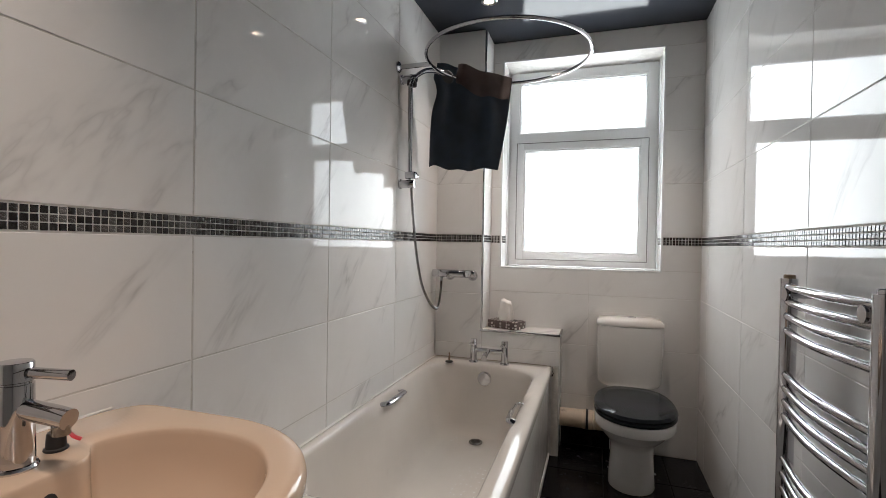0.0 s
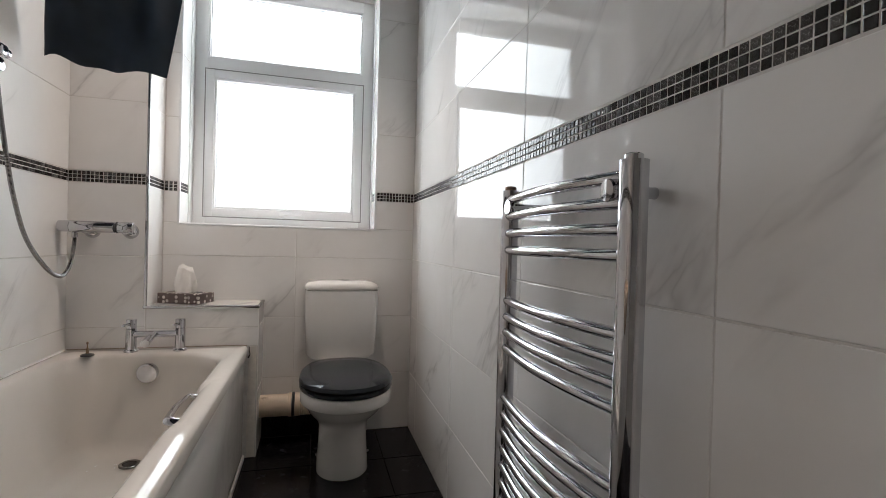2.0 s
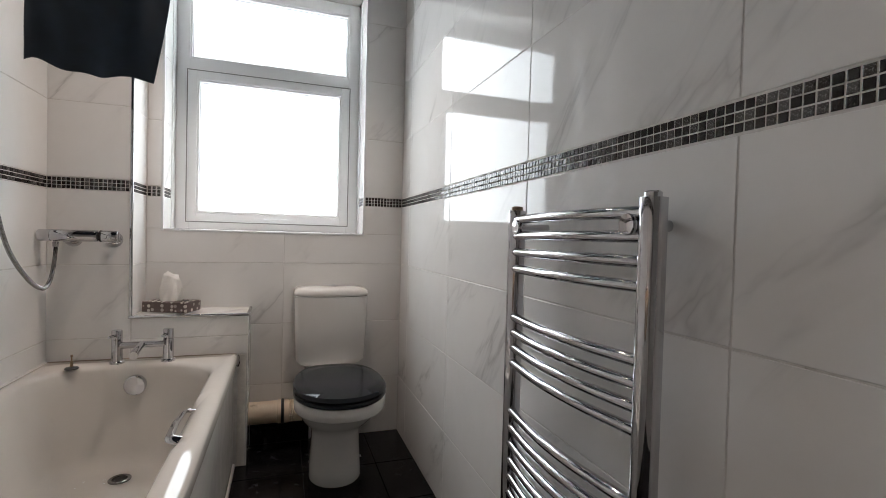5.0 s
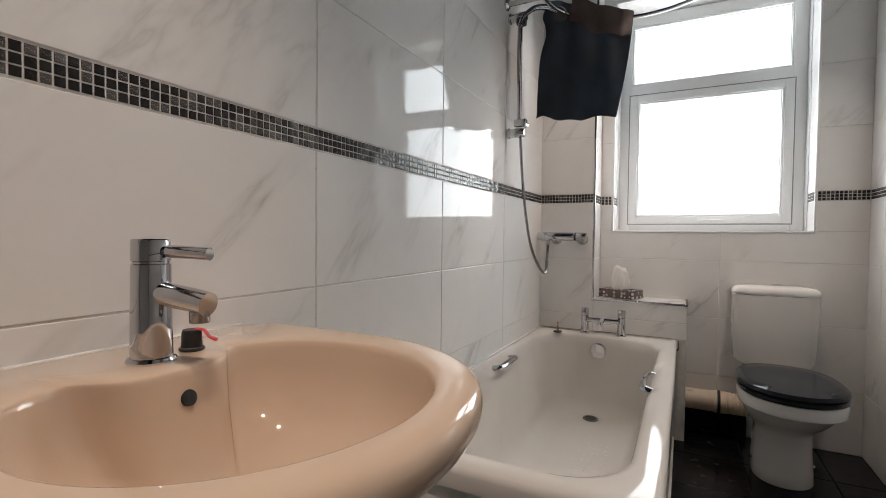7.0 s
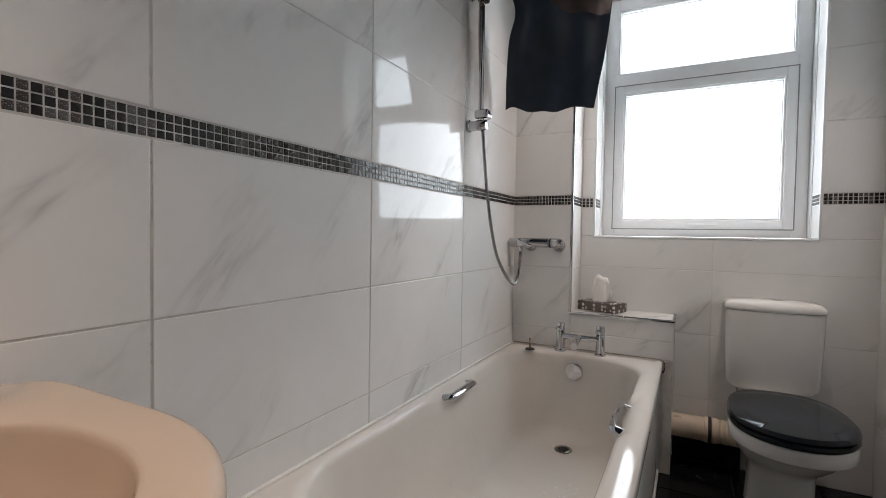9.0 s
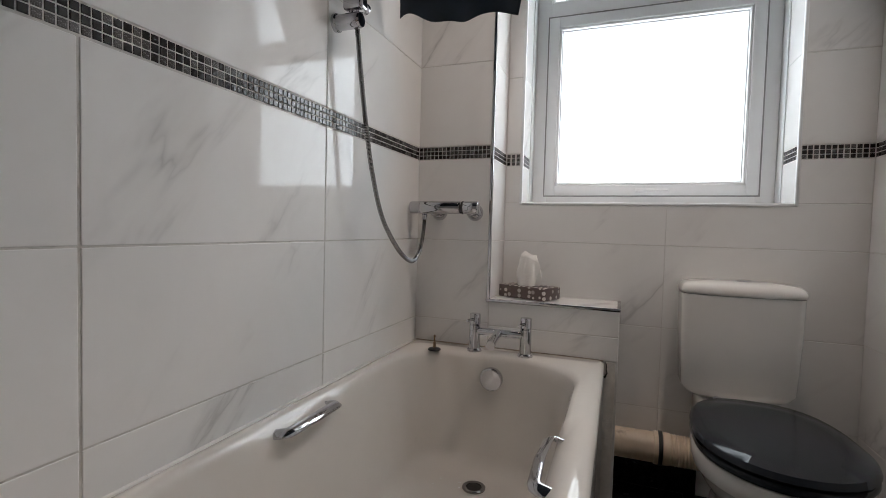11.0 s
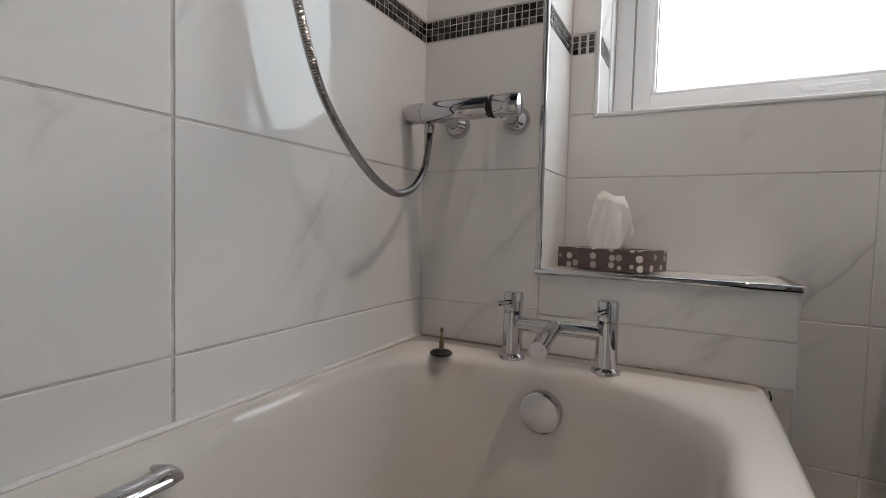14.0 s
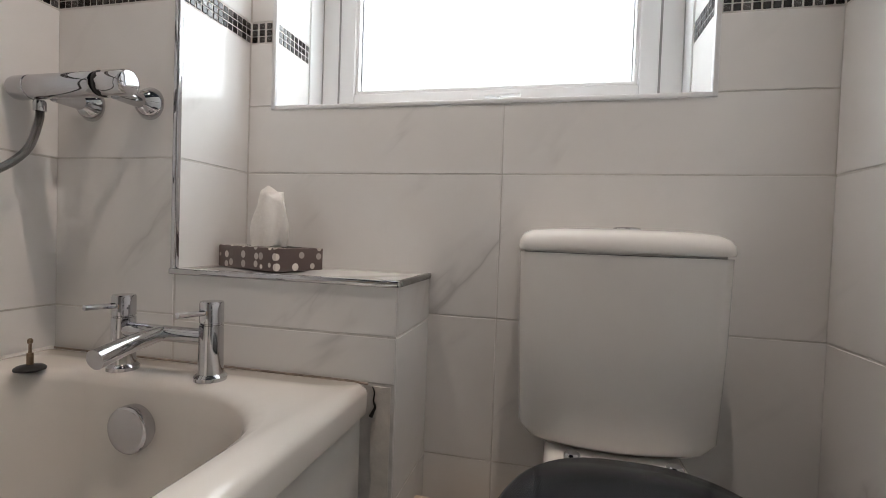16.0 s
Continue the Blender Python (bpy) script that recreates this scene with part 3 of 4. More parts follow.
# bath filler on the far ledge
filler = thing("bath_filler_tap", 0.365, 2.63, 0.512, "chrome bath filler with two pillars and a straight spout", "tap")
for _x in (0.266, 0.445):
    _bm = turned([(0.026, 0.0), (0.026, 0.006), (0.023, 0.009), (0.0200, 0.011), (0.0190, 0.092), (0.0175, 0.093), (0.0175, 0.095), (0.0190, 0.096), (0.0190, 0.128), (0.0175, 0.131), (0.003, 0.1315)], (_x, 2.634, 0.5125))
    _pl = piece("pillar", _bm, M_CHROME, filler)
    _bm = sweep([(_x, 2.618, 0.626), (_x - 0.004, 2.600, 0.627), (_x - 0.010, 2.570, 0.628)], 0.0048, 10)
    piece("lever", _bm, M_CHROME, _pl)
_bm = sweep([(0.268, 2.632, 0.583), (0.32, 2.632, 0.583), (0.39, 2.632, 0.583), (0.437, 2.632, 0.583)], 0.0135, 16)
piece("crossbar", _bm, M_CHROME, filler)
_bm = sweep(smooth_path([(0.352, 2.634, 0.584), (0.353, 2.60, 0.582), (0.354, 2.55, 0.576), (0.355, 2.505, 0.568)], 4), lambda s: 0.0125 + 0.003 * s, 18)
piece("spout", _bm, M_CHROME, filler)

# plug with its stem, left on the ledge
plug = thing("bath_plug", 0.138, 2.574, 0.512, "black rubber bath plug standing on the bath ledge", "bath plug")
piece("disc", turned([(0.018, 0.0), (0.0225, 0.002), (0.0225, 0.005), (0.019, 0.008), (0.006, 0.0105)], (0.138, 2.574, 0.5125)), M_RUBBER, plug)
piece("stem", turned([(0.005, 0.010), (0.005, 0.030), (0.0025, 0.031), (0.0022, 0.046), (0.004, 0.047), (0.004, 0.053), (0.002, 0.055)], (0.138, 2.574, 0.5125), sides=12), M_BRASS, plug, "tarnished brass stem")

# sealant line round the bath
_bm = sweep([(0.005, 1.02, 0.509), (0.005, 1.6, 0.509), (0.005, 2.2, 0.509), (0.005, 2.712, 0.509)], 0.0050, 10)
trim("trim", _bm, M_SEALANT, "white silicone seal between bath and tiles")
_bm = sweep([(0.003, 2.7130, 0.510), (0.3, 2.7130, 0.510), (0.66, 2.7130, 0.509), (0.695, 2.7130, 0.507)], 0.0022, 8)
trim("trim", _bm, M_MOULD, "blackened seal along the boxing behind the taps")
# filler between the bath's end and the boxing
_bm = bmesh.new()
_pts = []
for _k in range(25):
    _z = 0.004 + 0.498 * _k / 24
    _w = 0.001 * math.sin(_k * 2.1) + 0.0015 * math.sin(_k * 0.9)
    _pts.append([(0.699 + _w, 2.7285, _z), (0.7005 + _w, 2.719 + 0.001 * math.sin(_k * 1.3), _z), (0.716 + 2 * _w, 2.7165 + _w, _z), (0.733, 2.7205, _z), (0.736, 2.7285, _z)])
loft(_pts, True, True, _bm)
_fill = trim("trim", _bm, M_FILLER, "stained cracked filler strip beside the bath panel")
_bm = sweep(smooth_path([(0.702, 2.7165, 0.502), (0.706, 2.716, 0.492), (0.705, 2.7155, 0.478), (0.708, 2.7155, 0.468), (0.704, 2.716, 0.458), (0.7005, 2.716, 0.450)], 4), lambda s: 0.0012 + 0.0026 * s * s, 8)
part("crack", _bm, M_DARKHOLE, _fill, "dark crack with a rusty hole")

# ---------------------------------------------------------------- wash basin
basin = thing("wash_basin", 0.0, 0.467, 0.62, "peach ceramic wash basin fixed to the tiled wall", "basin")
BY = 0.467


def spow(v, p):
    return math.copysign(abs(v) ** p, v)


def basin_outer(scale_x, scale_y, z, n=132):
    pts = []
    for k in range(n):
        a = 2 * math.pi * k / n
        c, s = math.cos(a), math.sin(a)
        if c >= 0:
            x, y = 0.265 + 0.282 * spow(c, 0.95), 0.290 * spow(s, 0.92)
        else:
            x, y = 0.265 + 0.263 * spow(c, 0.14), 0.290 * spow(s, 0.72)
        pts.append(Vector((max(0.002, x * scale_x), BY + y * scale_y, z)))
    return pts


def basin_inner(scale, z, n=132, sink=1.0):
    pts = []
    for k in range(n):
        a = 2 * math.pi * k / n
        c, s = math.cos(a), math.sin(a)
        if c >= 0:
            x, y = 0.300 + 0.200 * c, 0.212 * s
        else:
            x, y = 0.300 + 0.185 * spow(c, 0.75), 0.212 * spow(s, 0.80)
            back = 0.108 + 0.074 * sink * math.exp(-((y / 0.094) ** 6))
            x = math.log(math.exp(70 * x) + math.exp(70 * back)) / 70
        pts.append(Vector((0.318 + (x - 0.318) * scale, BY + y * scale, z)))
    return pts


_rings = [basin_outer(0.28, 0.24, 0.640), basin_outer(0.50, 0.46, 0.652), basin_outer(0.70, 0.67, 0.690), basin_outer(0.85, 0.83, 0.740), basin_outer(0.94, 0.93, 0.778), basin_outer(0.985, 0.983, 0.802), basin_outer(0.998, 0.998, 0.816),
          basin_outer(1.0, 1.0, 0.828), basin_outer(0.994, 0.992, 0.839), basin_outer(0.982, 0.977, 0.8445), basin_outer(0.965, 0.957, 0.8470), basin_outer(0.945, 0.934, 0.8478),
          basin_inner(1.030, 0.8476), basin_inner(1.012, 0.8466), basin_inner(1.000, 0.8438), basin_inner(0.991, 0.837), basin_inner(0.965, 0.812), basin_inner(0.92, 0.780), basin_inner(0.82, 0.747),
          basin_inner(0.68, 0.720, sink=0.9), basin_inner(0.48, 0.703, sink=0.6), basin_inner(0.25, 0.695, sink=0.0), basin_inner(0.08, 0.692, sink=0.0)]
piece("bowl", loft(_rings), M_SINK, basin, angle=130)
piece("waste", turned([(0.030, -0.004), (0.030, 0.001), (0.026, 0.003), (0.021, 0.001), (0.004, 0.0005)], (0.318, BY, 0.6945)), M_CHROME, basin, "chrome waste")
_bm = turned([(0.0100, -0.006), (0.0100, 0.0006), (0.0090, 0.0008), (0.001, 0.0004)], (0.0, 0.0, 0.0), "x", 20)
bmesh.ops.transform(_bm, matrix=Matrix.Translation((0.1885, BY + 0.004, 0.812)) @ Euler((0, radians(-18), 0)).to_matrix().to_4x4(), verts=_bm.verts)
piece("overflow_hole", _bm, M_DARKHOLE, basin, "dark overflow hole")

tap = thing("basin_mixer_tap", 0.115, 0.470, 0.847, "chrome basin mixer tap with a rod lever", "tap")
piece("body", turned([(0.0285, 0.0), (0.029, 0.003), (0.027, 0.0065), (0.0245, 0.0075), (0.0228, 0.125), (0.0212, 0.1262), (0.0212, 0.1285), (0.0228, 0.1298), (0.0226, 0.155), (0.021, 0.1575), (0.003, 0.158)], (0.115, 0.470, 0.8475), sides=40), M_CHROME, tap)
_bm = sweep(smooth_path([(0.122, 0.472, 0.938), (0.150, 0.478, 0.933), (0.178, 0.484, 0.929), (0.201, 0.488, 0.925)], 4), 0.0152, 22)
_spout = piece("spout", _bm, M_CHROME, tap)
piece("aerator", turned([(0.0115, 0.0), (0.012, 0.002), (0.012, 0.014), (0.010, 0.016)], (0.188, 0.4855, 0.902), sides=20), M_CHROME_DULL, _spout)
_bm = sweep([(0.128, 0.474, 0.990), (0.140, 0.477, 0.9895), (0.1405, 0.477, 0.9895), (0.196, 0.494, 0.987)], lambda s: 0.0058 if s < 0.5 else 0.0082, 16)
piece("lever", _bm, M_CHROME, tap)

stopper = thing("drain_plug", 0.098, 0.525, 0.847, "small black plug with a red tab behind the tap", "sink plug")
_plug = piece("plug_body", turned([(0.0160, 0.0), (0.0170, 0.0015), (0.0165, 0.004), (0.0140, 0.0055), (0.0128, 0.026), (0.0115, 0.029), (0.003, 0.0295)], (0.104, 0.533, 0.8477), sides=24), M_RUBBER, stopper)
_bm = sweep(smooth_path([(0.108, 0.536, 0.8775), (0.116, 0.543, 0.8755), (0.121, 0.548, 0.8660), (0.129, 0.555, 0.8600)], 4), 0.0075, 12, squash=0.18)
piece("tab", _bm, M_RED, _plug, "red plastic tab")
_bm = sweep([(0.0025, 0.235, 0.8465), (0.0025, 0.36, 0.8475), (0.0025, 0.58, 0.8475), (0.0025, 0.70, 0.8465)], 0.003, 10)
trim("trim", _bm, M_SEALANT, "white silicone seal between basin and tiles")

# ---------------------------------------------------------------- toilet
toilet = thing("toilet", 1.115, 2.60, 0.0, "white close-coupled toilet with a closed dark grey seat", "toilet")
TX = 1.112


def egg(half, front, back, z, mid=None, n=56, square=0.75):
    mid = mid if mid is not None else front + half * 1.15
    pts = []
    for k in range(n):
        a = 2 * math.pi * k / n
        c, s = math.cos(a), math.sin(a)
        if s < 0:
            pts.append(Vector((TX + half * spow(c, 0.95), mid + (mid - front) * s, z)))
        else:
            pts.append(Vector((TX + half * spow(c, square), mid + (back - mid) * spow(s, square), z)))
    return pts


_rings = [egg(0.108, 2.420, 2.80, 0.0), egg(0.110, 2.416, 2.80, 0.006), egg(0.107, 2.420, 2.80, 0.05), egg(0.101, 2.425, 2.80, 0.15), egg(0.102, 2.420, 2.80, 0.205), egg(0.113, 2.395, 2.80, 0.235), egg(0.136, 2.345, 2.79, 0.265),
          egg(0.150, 2.300, 2.78, 0.295), egg(0.160, 2.262, 2.76, 0.325), egg(0.164, 2.240, 2.74, 0.343), egg(0.168, 2.230, 2.72, 0.347), egg(0.1780, 2.206, 2.71, 0.350), egg(0.1800, 2.202, 2.71, 0.354), egg(0.1805, 2.200, 2.70, 0.390), egg(0.178, 2.205, 2.70, 0.398), egg(0.160, 2.23, 2.69, 0.400)]
piece("pan", loft(_rings), M_CERAMIC, toilet, angle=50)
piece("neck", box(0.992, 1.232, 2.62, 2.926, 0.30, 0.3955, 0.02, 3), M_CERAMIC, toilet)
_rings = [egg(0.172, 2.205, 2.695, 0.401), egg(0.180, 2.198, 2.700, 0.403), egg(0.184, 2.194, 2.702, 0.410), egg(0.182, 2.196, 2.700, 0.4185), egg(0.175, 2.20, 2.690, 0.4215)]
piece("seat", loft(_rings), M_SEAT, toilet, "dark grey seat ring", angle=50)
_rings = [egg(0.172, 2.205, 2.695, 0.4225), egg(0.181, 2.197, 2.700, 0.424), egg(0.185, 2.193, 2.702, 0.430), egg(0.182, 2.197, 2.698, 0.4385), egg(0.176, 2.200, 2.690, 0.4435), egg(0.13, 2.26, 2.62, 0.4475), egg(0.05, 2.36, 2.50, 0.449)]
piece("seat_lid", loft(_rings), M_SEAT, toilet, "closed dark grey lid", angle=50)
for _x in (TX - 0.075, TX + 0.075):
    piece("hinge", turned([(0.012, 0.0), (0.013, 0.002), (0.013, 0.036), (0.010, 0.039), (0.002, 0.040)], (_x, 2.722, 0.393), sides=18), M_CHROME, toilet, "chrome hinge")


def cistern_ring(half, front, z, crown=0.022, r=0.03, back=2.931, n=14):
    """Straight back, rounded corners and a bowed front."""
    pts = [Vector((TX + half, back, z)), Vector((TX + half, (back + front) / 2, z))]
    for k in range(6):
        a = radians(90 * k / 6)
        pts.append(Vector((TX + half - r + r * math.cos(a), front + r - r * math.sin(a), z)))
    for k in range(n + 1):
        u = 1 - 2 * k / n
        pts.append(Vector((TX + (half - r) * u, front - crown * (1 - u * u), z)))
    for k in range(1, 7):
        a = radians(90 - 90 * k / 6)
        pts.append(Vector((TX - half + r - r * math.cos(a), front + r - r * math.sin(a), z)))
    pts += [Vector((TX - half, (back + front) / 2, z)), Vector((TX - half, back, z))]
    return pts


_rings = [cistern_ring(0.120, 2.845, 0.396, 0.012), cistern_ring(0.132, 2.832, 0.3975, 0.016), cistern_ring(0.152, 2.815, 0.412, 0.02), cistern_ring(0.166, 2.808, 0.432, 0.022), cistern_ring(0.173, 2.803, 0.60, 0.022), cistern_ring(0.1755, 2.800, 0.7435, 0.022), cistern_ring(0.168, 2.808, 0.7440, 0.022)]
piece("cistern", loft(_rings), M_CERAMIC, toilet, angle=45)
_rings = [cistern_ring(0.168, 2.808, 0.7442, 0.022), cistern_ring(0.168, 2.808, 0.7474, 0.022), cistern_ring(0.1770, 2.798, 0.7478, 0.022), cistern_ring(0.1785, 2.797, 0.753, 0.022), cistern_ring(0.1775, 2.798, 0.763, 0.022), cistern_ring(0.172, 2.804, 0.774, 0.022), cistern_ring(0.160, 2.816, 0.782, 0.021, 0.028), cistern_ring(0.10, 2.845, 0.7885, 0.012, 0.02, 2.92)]
_lid = piece("cistern_lid", loft(_rings), M_CERAMIC, toilet, angle=50)
piece("flush_button", turned([(0.024, -0.004), (0.024, 0.002), (0.021, 0.004), (0.020, 0.003), (0.003, 0.0045)], (TX + 0.012, 2.868, 0.7885)), M_CHROME, _lid, "chrome flush button")
for _x, _s in ((TX - 0.105, -1), (TX + 0.105, 1)):
    piece("floor_screw", turned([(0.008, -0.006), (0.0085, 0.004), (0.006, 0.008), (0.001, 0.009)], (_x + 0.002 * _s, 2.545, 0.060), "x" , 14), M_CHROME, toilet, "chrome screw cap")

# soil pipe behind the pan
soil = thing("soil_pipe", 0.86, 2.862, 0.116, "yellowed plastic soil pipe with a ribbed connector", "pipe")
_bm = turned([(0.050, 0.0), (0.052, 0.002), (0.052, 0.135), (0.056, 0.137), (0.056, 0.150)], (0.735, 2.862, 0.182), "x", 32)
piece("pipe", _bm, M_PIPE, soil)
piece("rubber_ring", turned([(0.050, 0.0), (0.0585, 0.001), (0.0585, 0.012), (0.050, 0.013)], (0.886, 2.862, 0.182), "x", 32), M_RUBBER, soil, "black rubber ring")
_prof = [(0.052, 0.0), (0.055, 0.001), (0.055, 0.022)]
for _k in range(9):
    _prof += [(0.050, 0.026 + 0.010 * _k), (0.054, 0.031 + 0.010 * _k)]
_prof.append((0.045, 0.125))
piece("ribbed_sleeve", turned(_prof, (0.900, 2.862, 0.182), "x", 32), M_PIPE, soil)

# black sheet added below the soil pipe for the shadow that falls there
tagged(part("baseboard", box(LOW_X + 0.001, 1.02, FAR - 0.006, FAR - 0.001, 0.001, 0.118, 0.001), M_FLOOR, None, smooth=False), "black sheet standing in for the shadow under the soil pipe", "skirting", kind="structure")
# plain dark block at the right rear of the pan
piece("rear_bracket", box(1.176, 1.212, 2.79, 2.90, 0.0005, 0.235, 0.006), M_RUBBER, toilet, "dark block behind the pan")

# ---------------------------------------------------------------- towel rail
rail = thing("towel_rail", 1.41, 1.267, 0.2, "ladder towel rail of chrome with bowed bars on the tiles", "towel rail")
RX, RY0, RY1 = 1.412, 1.047, 1.488


def rail_post(y):
    """A D-shaped upright, flat towards the wall."""
    ring = []
    for k in range(17):
        a = radians(90 + 180 * k / 16)
        ring.append((RX + 0.004 + 0.022 * math.cos(a), y + 0.0205 * math.sin(a)))
    ring += [(RX + 0.015, y - 0.0175), (RX + 0.017, y - 0.015), (RX + 0.017, y + 0.015), (RX + 0.015, y + 0.0175)]
    z0, z1 = 0.185, 1.112
    return loft([[Vector((a, b, z)) for a, b in ring] for z in (z0, z1)])


for _y in (RY0, RY1):
    piece("upright", rail_post(_y), M_CHROME, rail)
    piece("end_cap", turned([(0.0135, 0.0), (0.0135, 0.008), (0.011, 0.010), (0.002, 0.0105)], (RX + 0.002, _y, 1.112), sides=20), M_BRASS if _y == RY1 else M_CHROME, rail, "brass air vent" if _y == RY1 else "")
BARS = [1.090, 1.052, 1.013, 0.974, 0.858, 0.821, 0.785, 0.748, 0.632, 0.593, 0.554, 0.514, 0.475, 0.436, 0.398, 0.360, 0.322, 0.284, 0.246]
_arc = [(RX - 0.002 - 0.022 * math.sin(math.pi * k / 16), RY0 + (RY1 - RY0) * k / 16, 0.0) for k in range(17)]
_bar = finish(sweep(_arc, 0.0105, 12), "bar", M_CHROME)
for _z in BARS:
    _b = new("bar", _bar)
    _b.location = (0, 0, _z)
    under(rail, _b)
for _y in (RY0 + 0.033, RY1 - 0.033):
    for _z in (1.071, 0.265):
        _bm = turned([(0.0095, 0.0), (0.0095, -0.003), (0.009, -0.005), (0.009, -0.072), (0.0165, -0.074), (0.0180, -0.076), (0.0180, -0.083), (0.0165, -0.086), (0.002, -0.0865)], (ROOM_W - 0.0005, _y, _z), "x", 24)
        piece("wall_bracket", _bm, M_CHROME, rail)

# ---------------------------------------------------------------- shower
shower = thing("shower_mixer", 0.14, 2.72, 1.0, "chrome bar shower valve with a ribbed steel hose", "shower")
_bm = turned([(0.016, 0.0), (0.0212, 0.003), (0.0226, 0.008), (0.0226, 0.042), (0.0212, 0.043), (0.0212, 0.045), (0.0226, 0.046), (0.0226, 0.192), (0.0212, 0.194)], (0.004, 2.640, 1.014), "x", 28)
piece("valve_body", _bm, M_CHROME, shower)
piece("collar", turned([(0.0212, 0.0), (0.0232, 0.001), (0.0232, 0.005), (0.0212, 0.006)], (0.204, 2.640, 1.014), "x", 28), M_RUBBER, shower, "dark collar")
piece("control_knob", turned([(0.0220, 0.0), (0.0234, 0.002), (0.0234, 0.048), (0.021, 0.053), (0.018, 0.054), (0.002, 0.0545)], (0.211, 2.640, 1.014), "x", 10), M_CHROME, shower, "faceted chrome knob")
for _x in (0.090, 0.229):
    _bm = turned([(0.031, 0.0), (0.031, 0.004), (0.022, 0.018), (0.014, 0.026), (0.013, 0.075)], (_x, 2.7195, 1.000), "-y", 28)
    piece("wall_elbow", _bm, M_CHROME, shower)
_path = smooth_path([(0.060, 2.642, 0.990), (0.060, 2.640, 0.950), (0.063, 2.615, 0.890), (0.078, 2.545, 0.843), (0.092, 2.455, 0.830), (0.084, 2.375, 0.872), (0.068, 2.300, 0.965), (0.058, 2.255, 1.085), (0.052, 2.228, 1.20),
                     (0.048, 2.195, 1.36), (0.048, 2.160, 1.55), (0.050, 2.128, 1.78), (0.056, 2.112, 1.945)], 64)
piece("hose", sweep(_path, 0.0066, 8, ribs=0.0008), M_CHROME_DULL, shower, "ribbed steel hose")
piece("hose_nut", turned([(0.010, 0.0), (0.0105, 0.002), (0.0105, 0.016), (0.009, 0.020)], (0.060, 2.642, 0.970), sides=12), M_CHROME, shower)

riser = thing("shower_riser_rail", 0.05, 2.14, 1.46, "chrome shower riser with a slider and handset", "shower rail")
piece("rail_tube", sweep([(0.052, 2.142, 1.462), (0.052, 2.142, 1.7), (0.052, 2.142, 2.005)], 0.0095, 16), M_CHROME, riser)
for _z in (1.475, 1.985):
    _bm = turned([(0.024, 0.0), (0.024, 0.008), (0.0205, 0.011), (0.0205, 0.074), (0.018, 0.079), (0.002, 0.080)], (0.0, 2.142, _z), "x", 22)
    piece("rail_bracket", _bm, M_CHROME, riser)
_bm = box(0.030, 0.088, 2.124, 2.160, 1.500, 1.534, 0.008, 3)
piece("slider", turned([(0.013, 0.0), (0.015, 0.003), (0.015, 0.020), (0.011, 0.024), (0.002, 0.025)], (0.070, 2.158, 1.517), "y", 18, _bm), M_CHROME, riser)
_bm = box(0.036, 0.078, 2.122, 2.160, 1.945, 1.982, 0.009, 3)
piece("handset_holder", _bm, M_RUBBER, riser, "dark plastic holder")
_bm = sweep(smooth_path([(0.060, 2.112, 1.940), (0.070, 2.135, 1.985), (0.100, 2.185, 2.032), (0.140, 2.235, 2.050), (0.175, 2.275, 2.046)], 6), lambda s: 0.010 + 0.005 * s, 14)
_hand = piece("handset", _bm, M_CHROME, riser)
_bm = turned([(0.014, 0.012), (0.030, 0.004), (0.036, -0.006), (0.035, -0.012), (0.003, -0.013)], (0, 0, 0), sides=26)
bmesh.ops.transform(_bm, matrix=Matrix.Translation((0.192, 2.294, 2.038)) @ Euler((radians(-38), radians(28), 0)).to_matrix().to_4x4(), verts=_bm.verts)
# chrome in truth: black colour stands in for the dark room it mirrors
piece("spray_head", _bm, M_RUBBER, _hand, "chrome spray face, its dark reflection put into the colour")

ring = thing("shower_curtain_ring", 0.0, 2.10, 2.03, "round chrome shower curtain rail on a wall arm", "curtain rail")
RC, RR = Vector((0.528, 2.098, 2.030)), 0.362
piece("hoop", sweep([RC + Vector((RR * math.cos(2 * math.pi * k / 96), RR * math.sin(2 * math.pi * k / 96), 0)) for k in range(96)], 0.0078, 12, closed=True), M_CHROME, ring)
piece("arm", sweep([(0.004, 2.098, 2.030), (0.08, 2.098, 2.030), (0.17, 2.098, 2.030)], 0.0115, 14), M_CHROME, ring)
piece("wall_plate", turned([(0.027, 0.0), (0.027, 0.006), (0.020, 0.014), (0.011, 0.018)], (0.0, 2.098, 2.030), "x", 24), M_CHROME, ring)


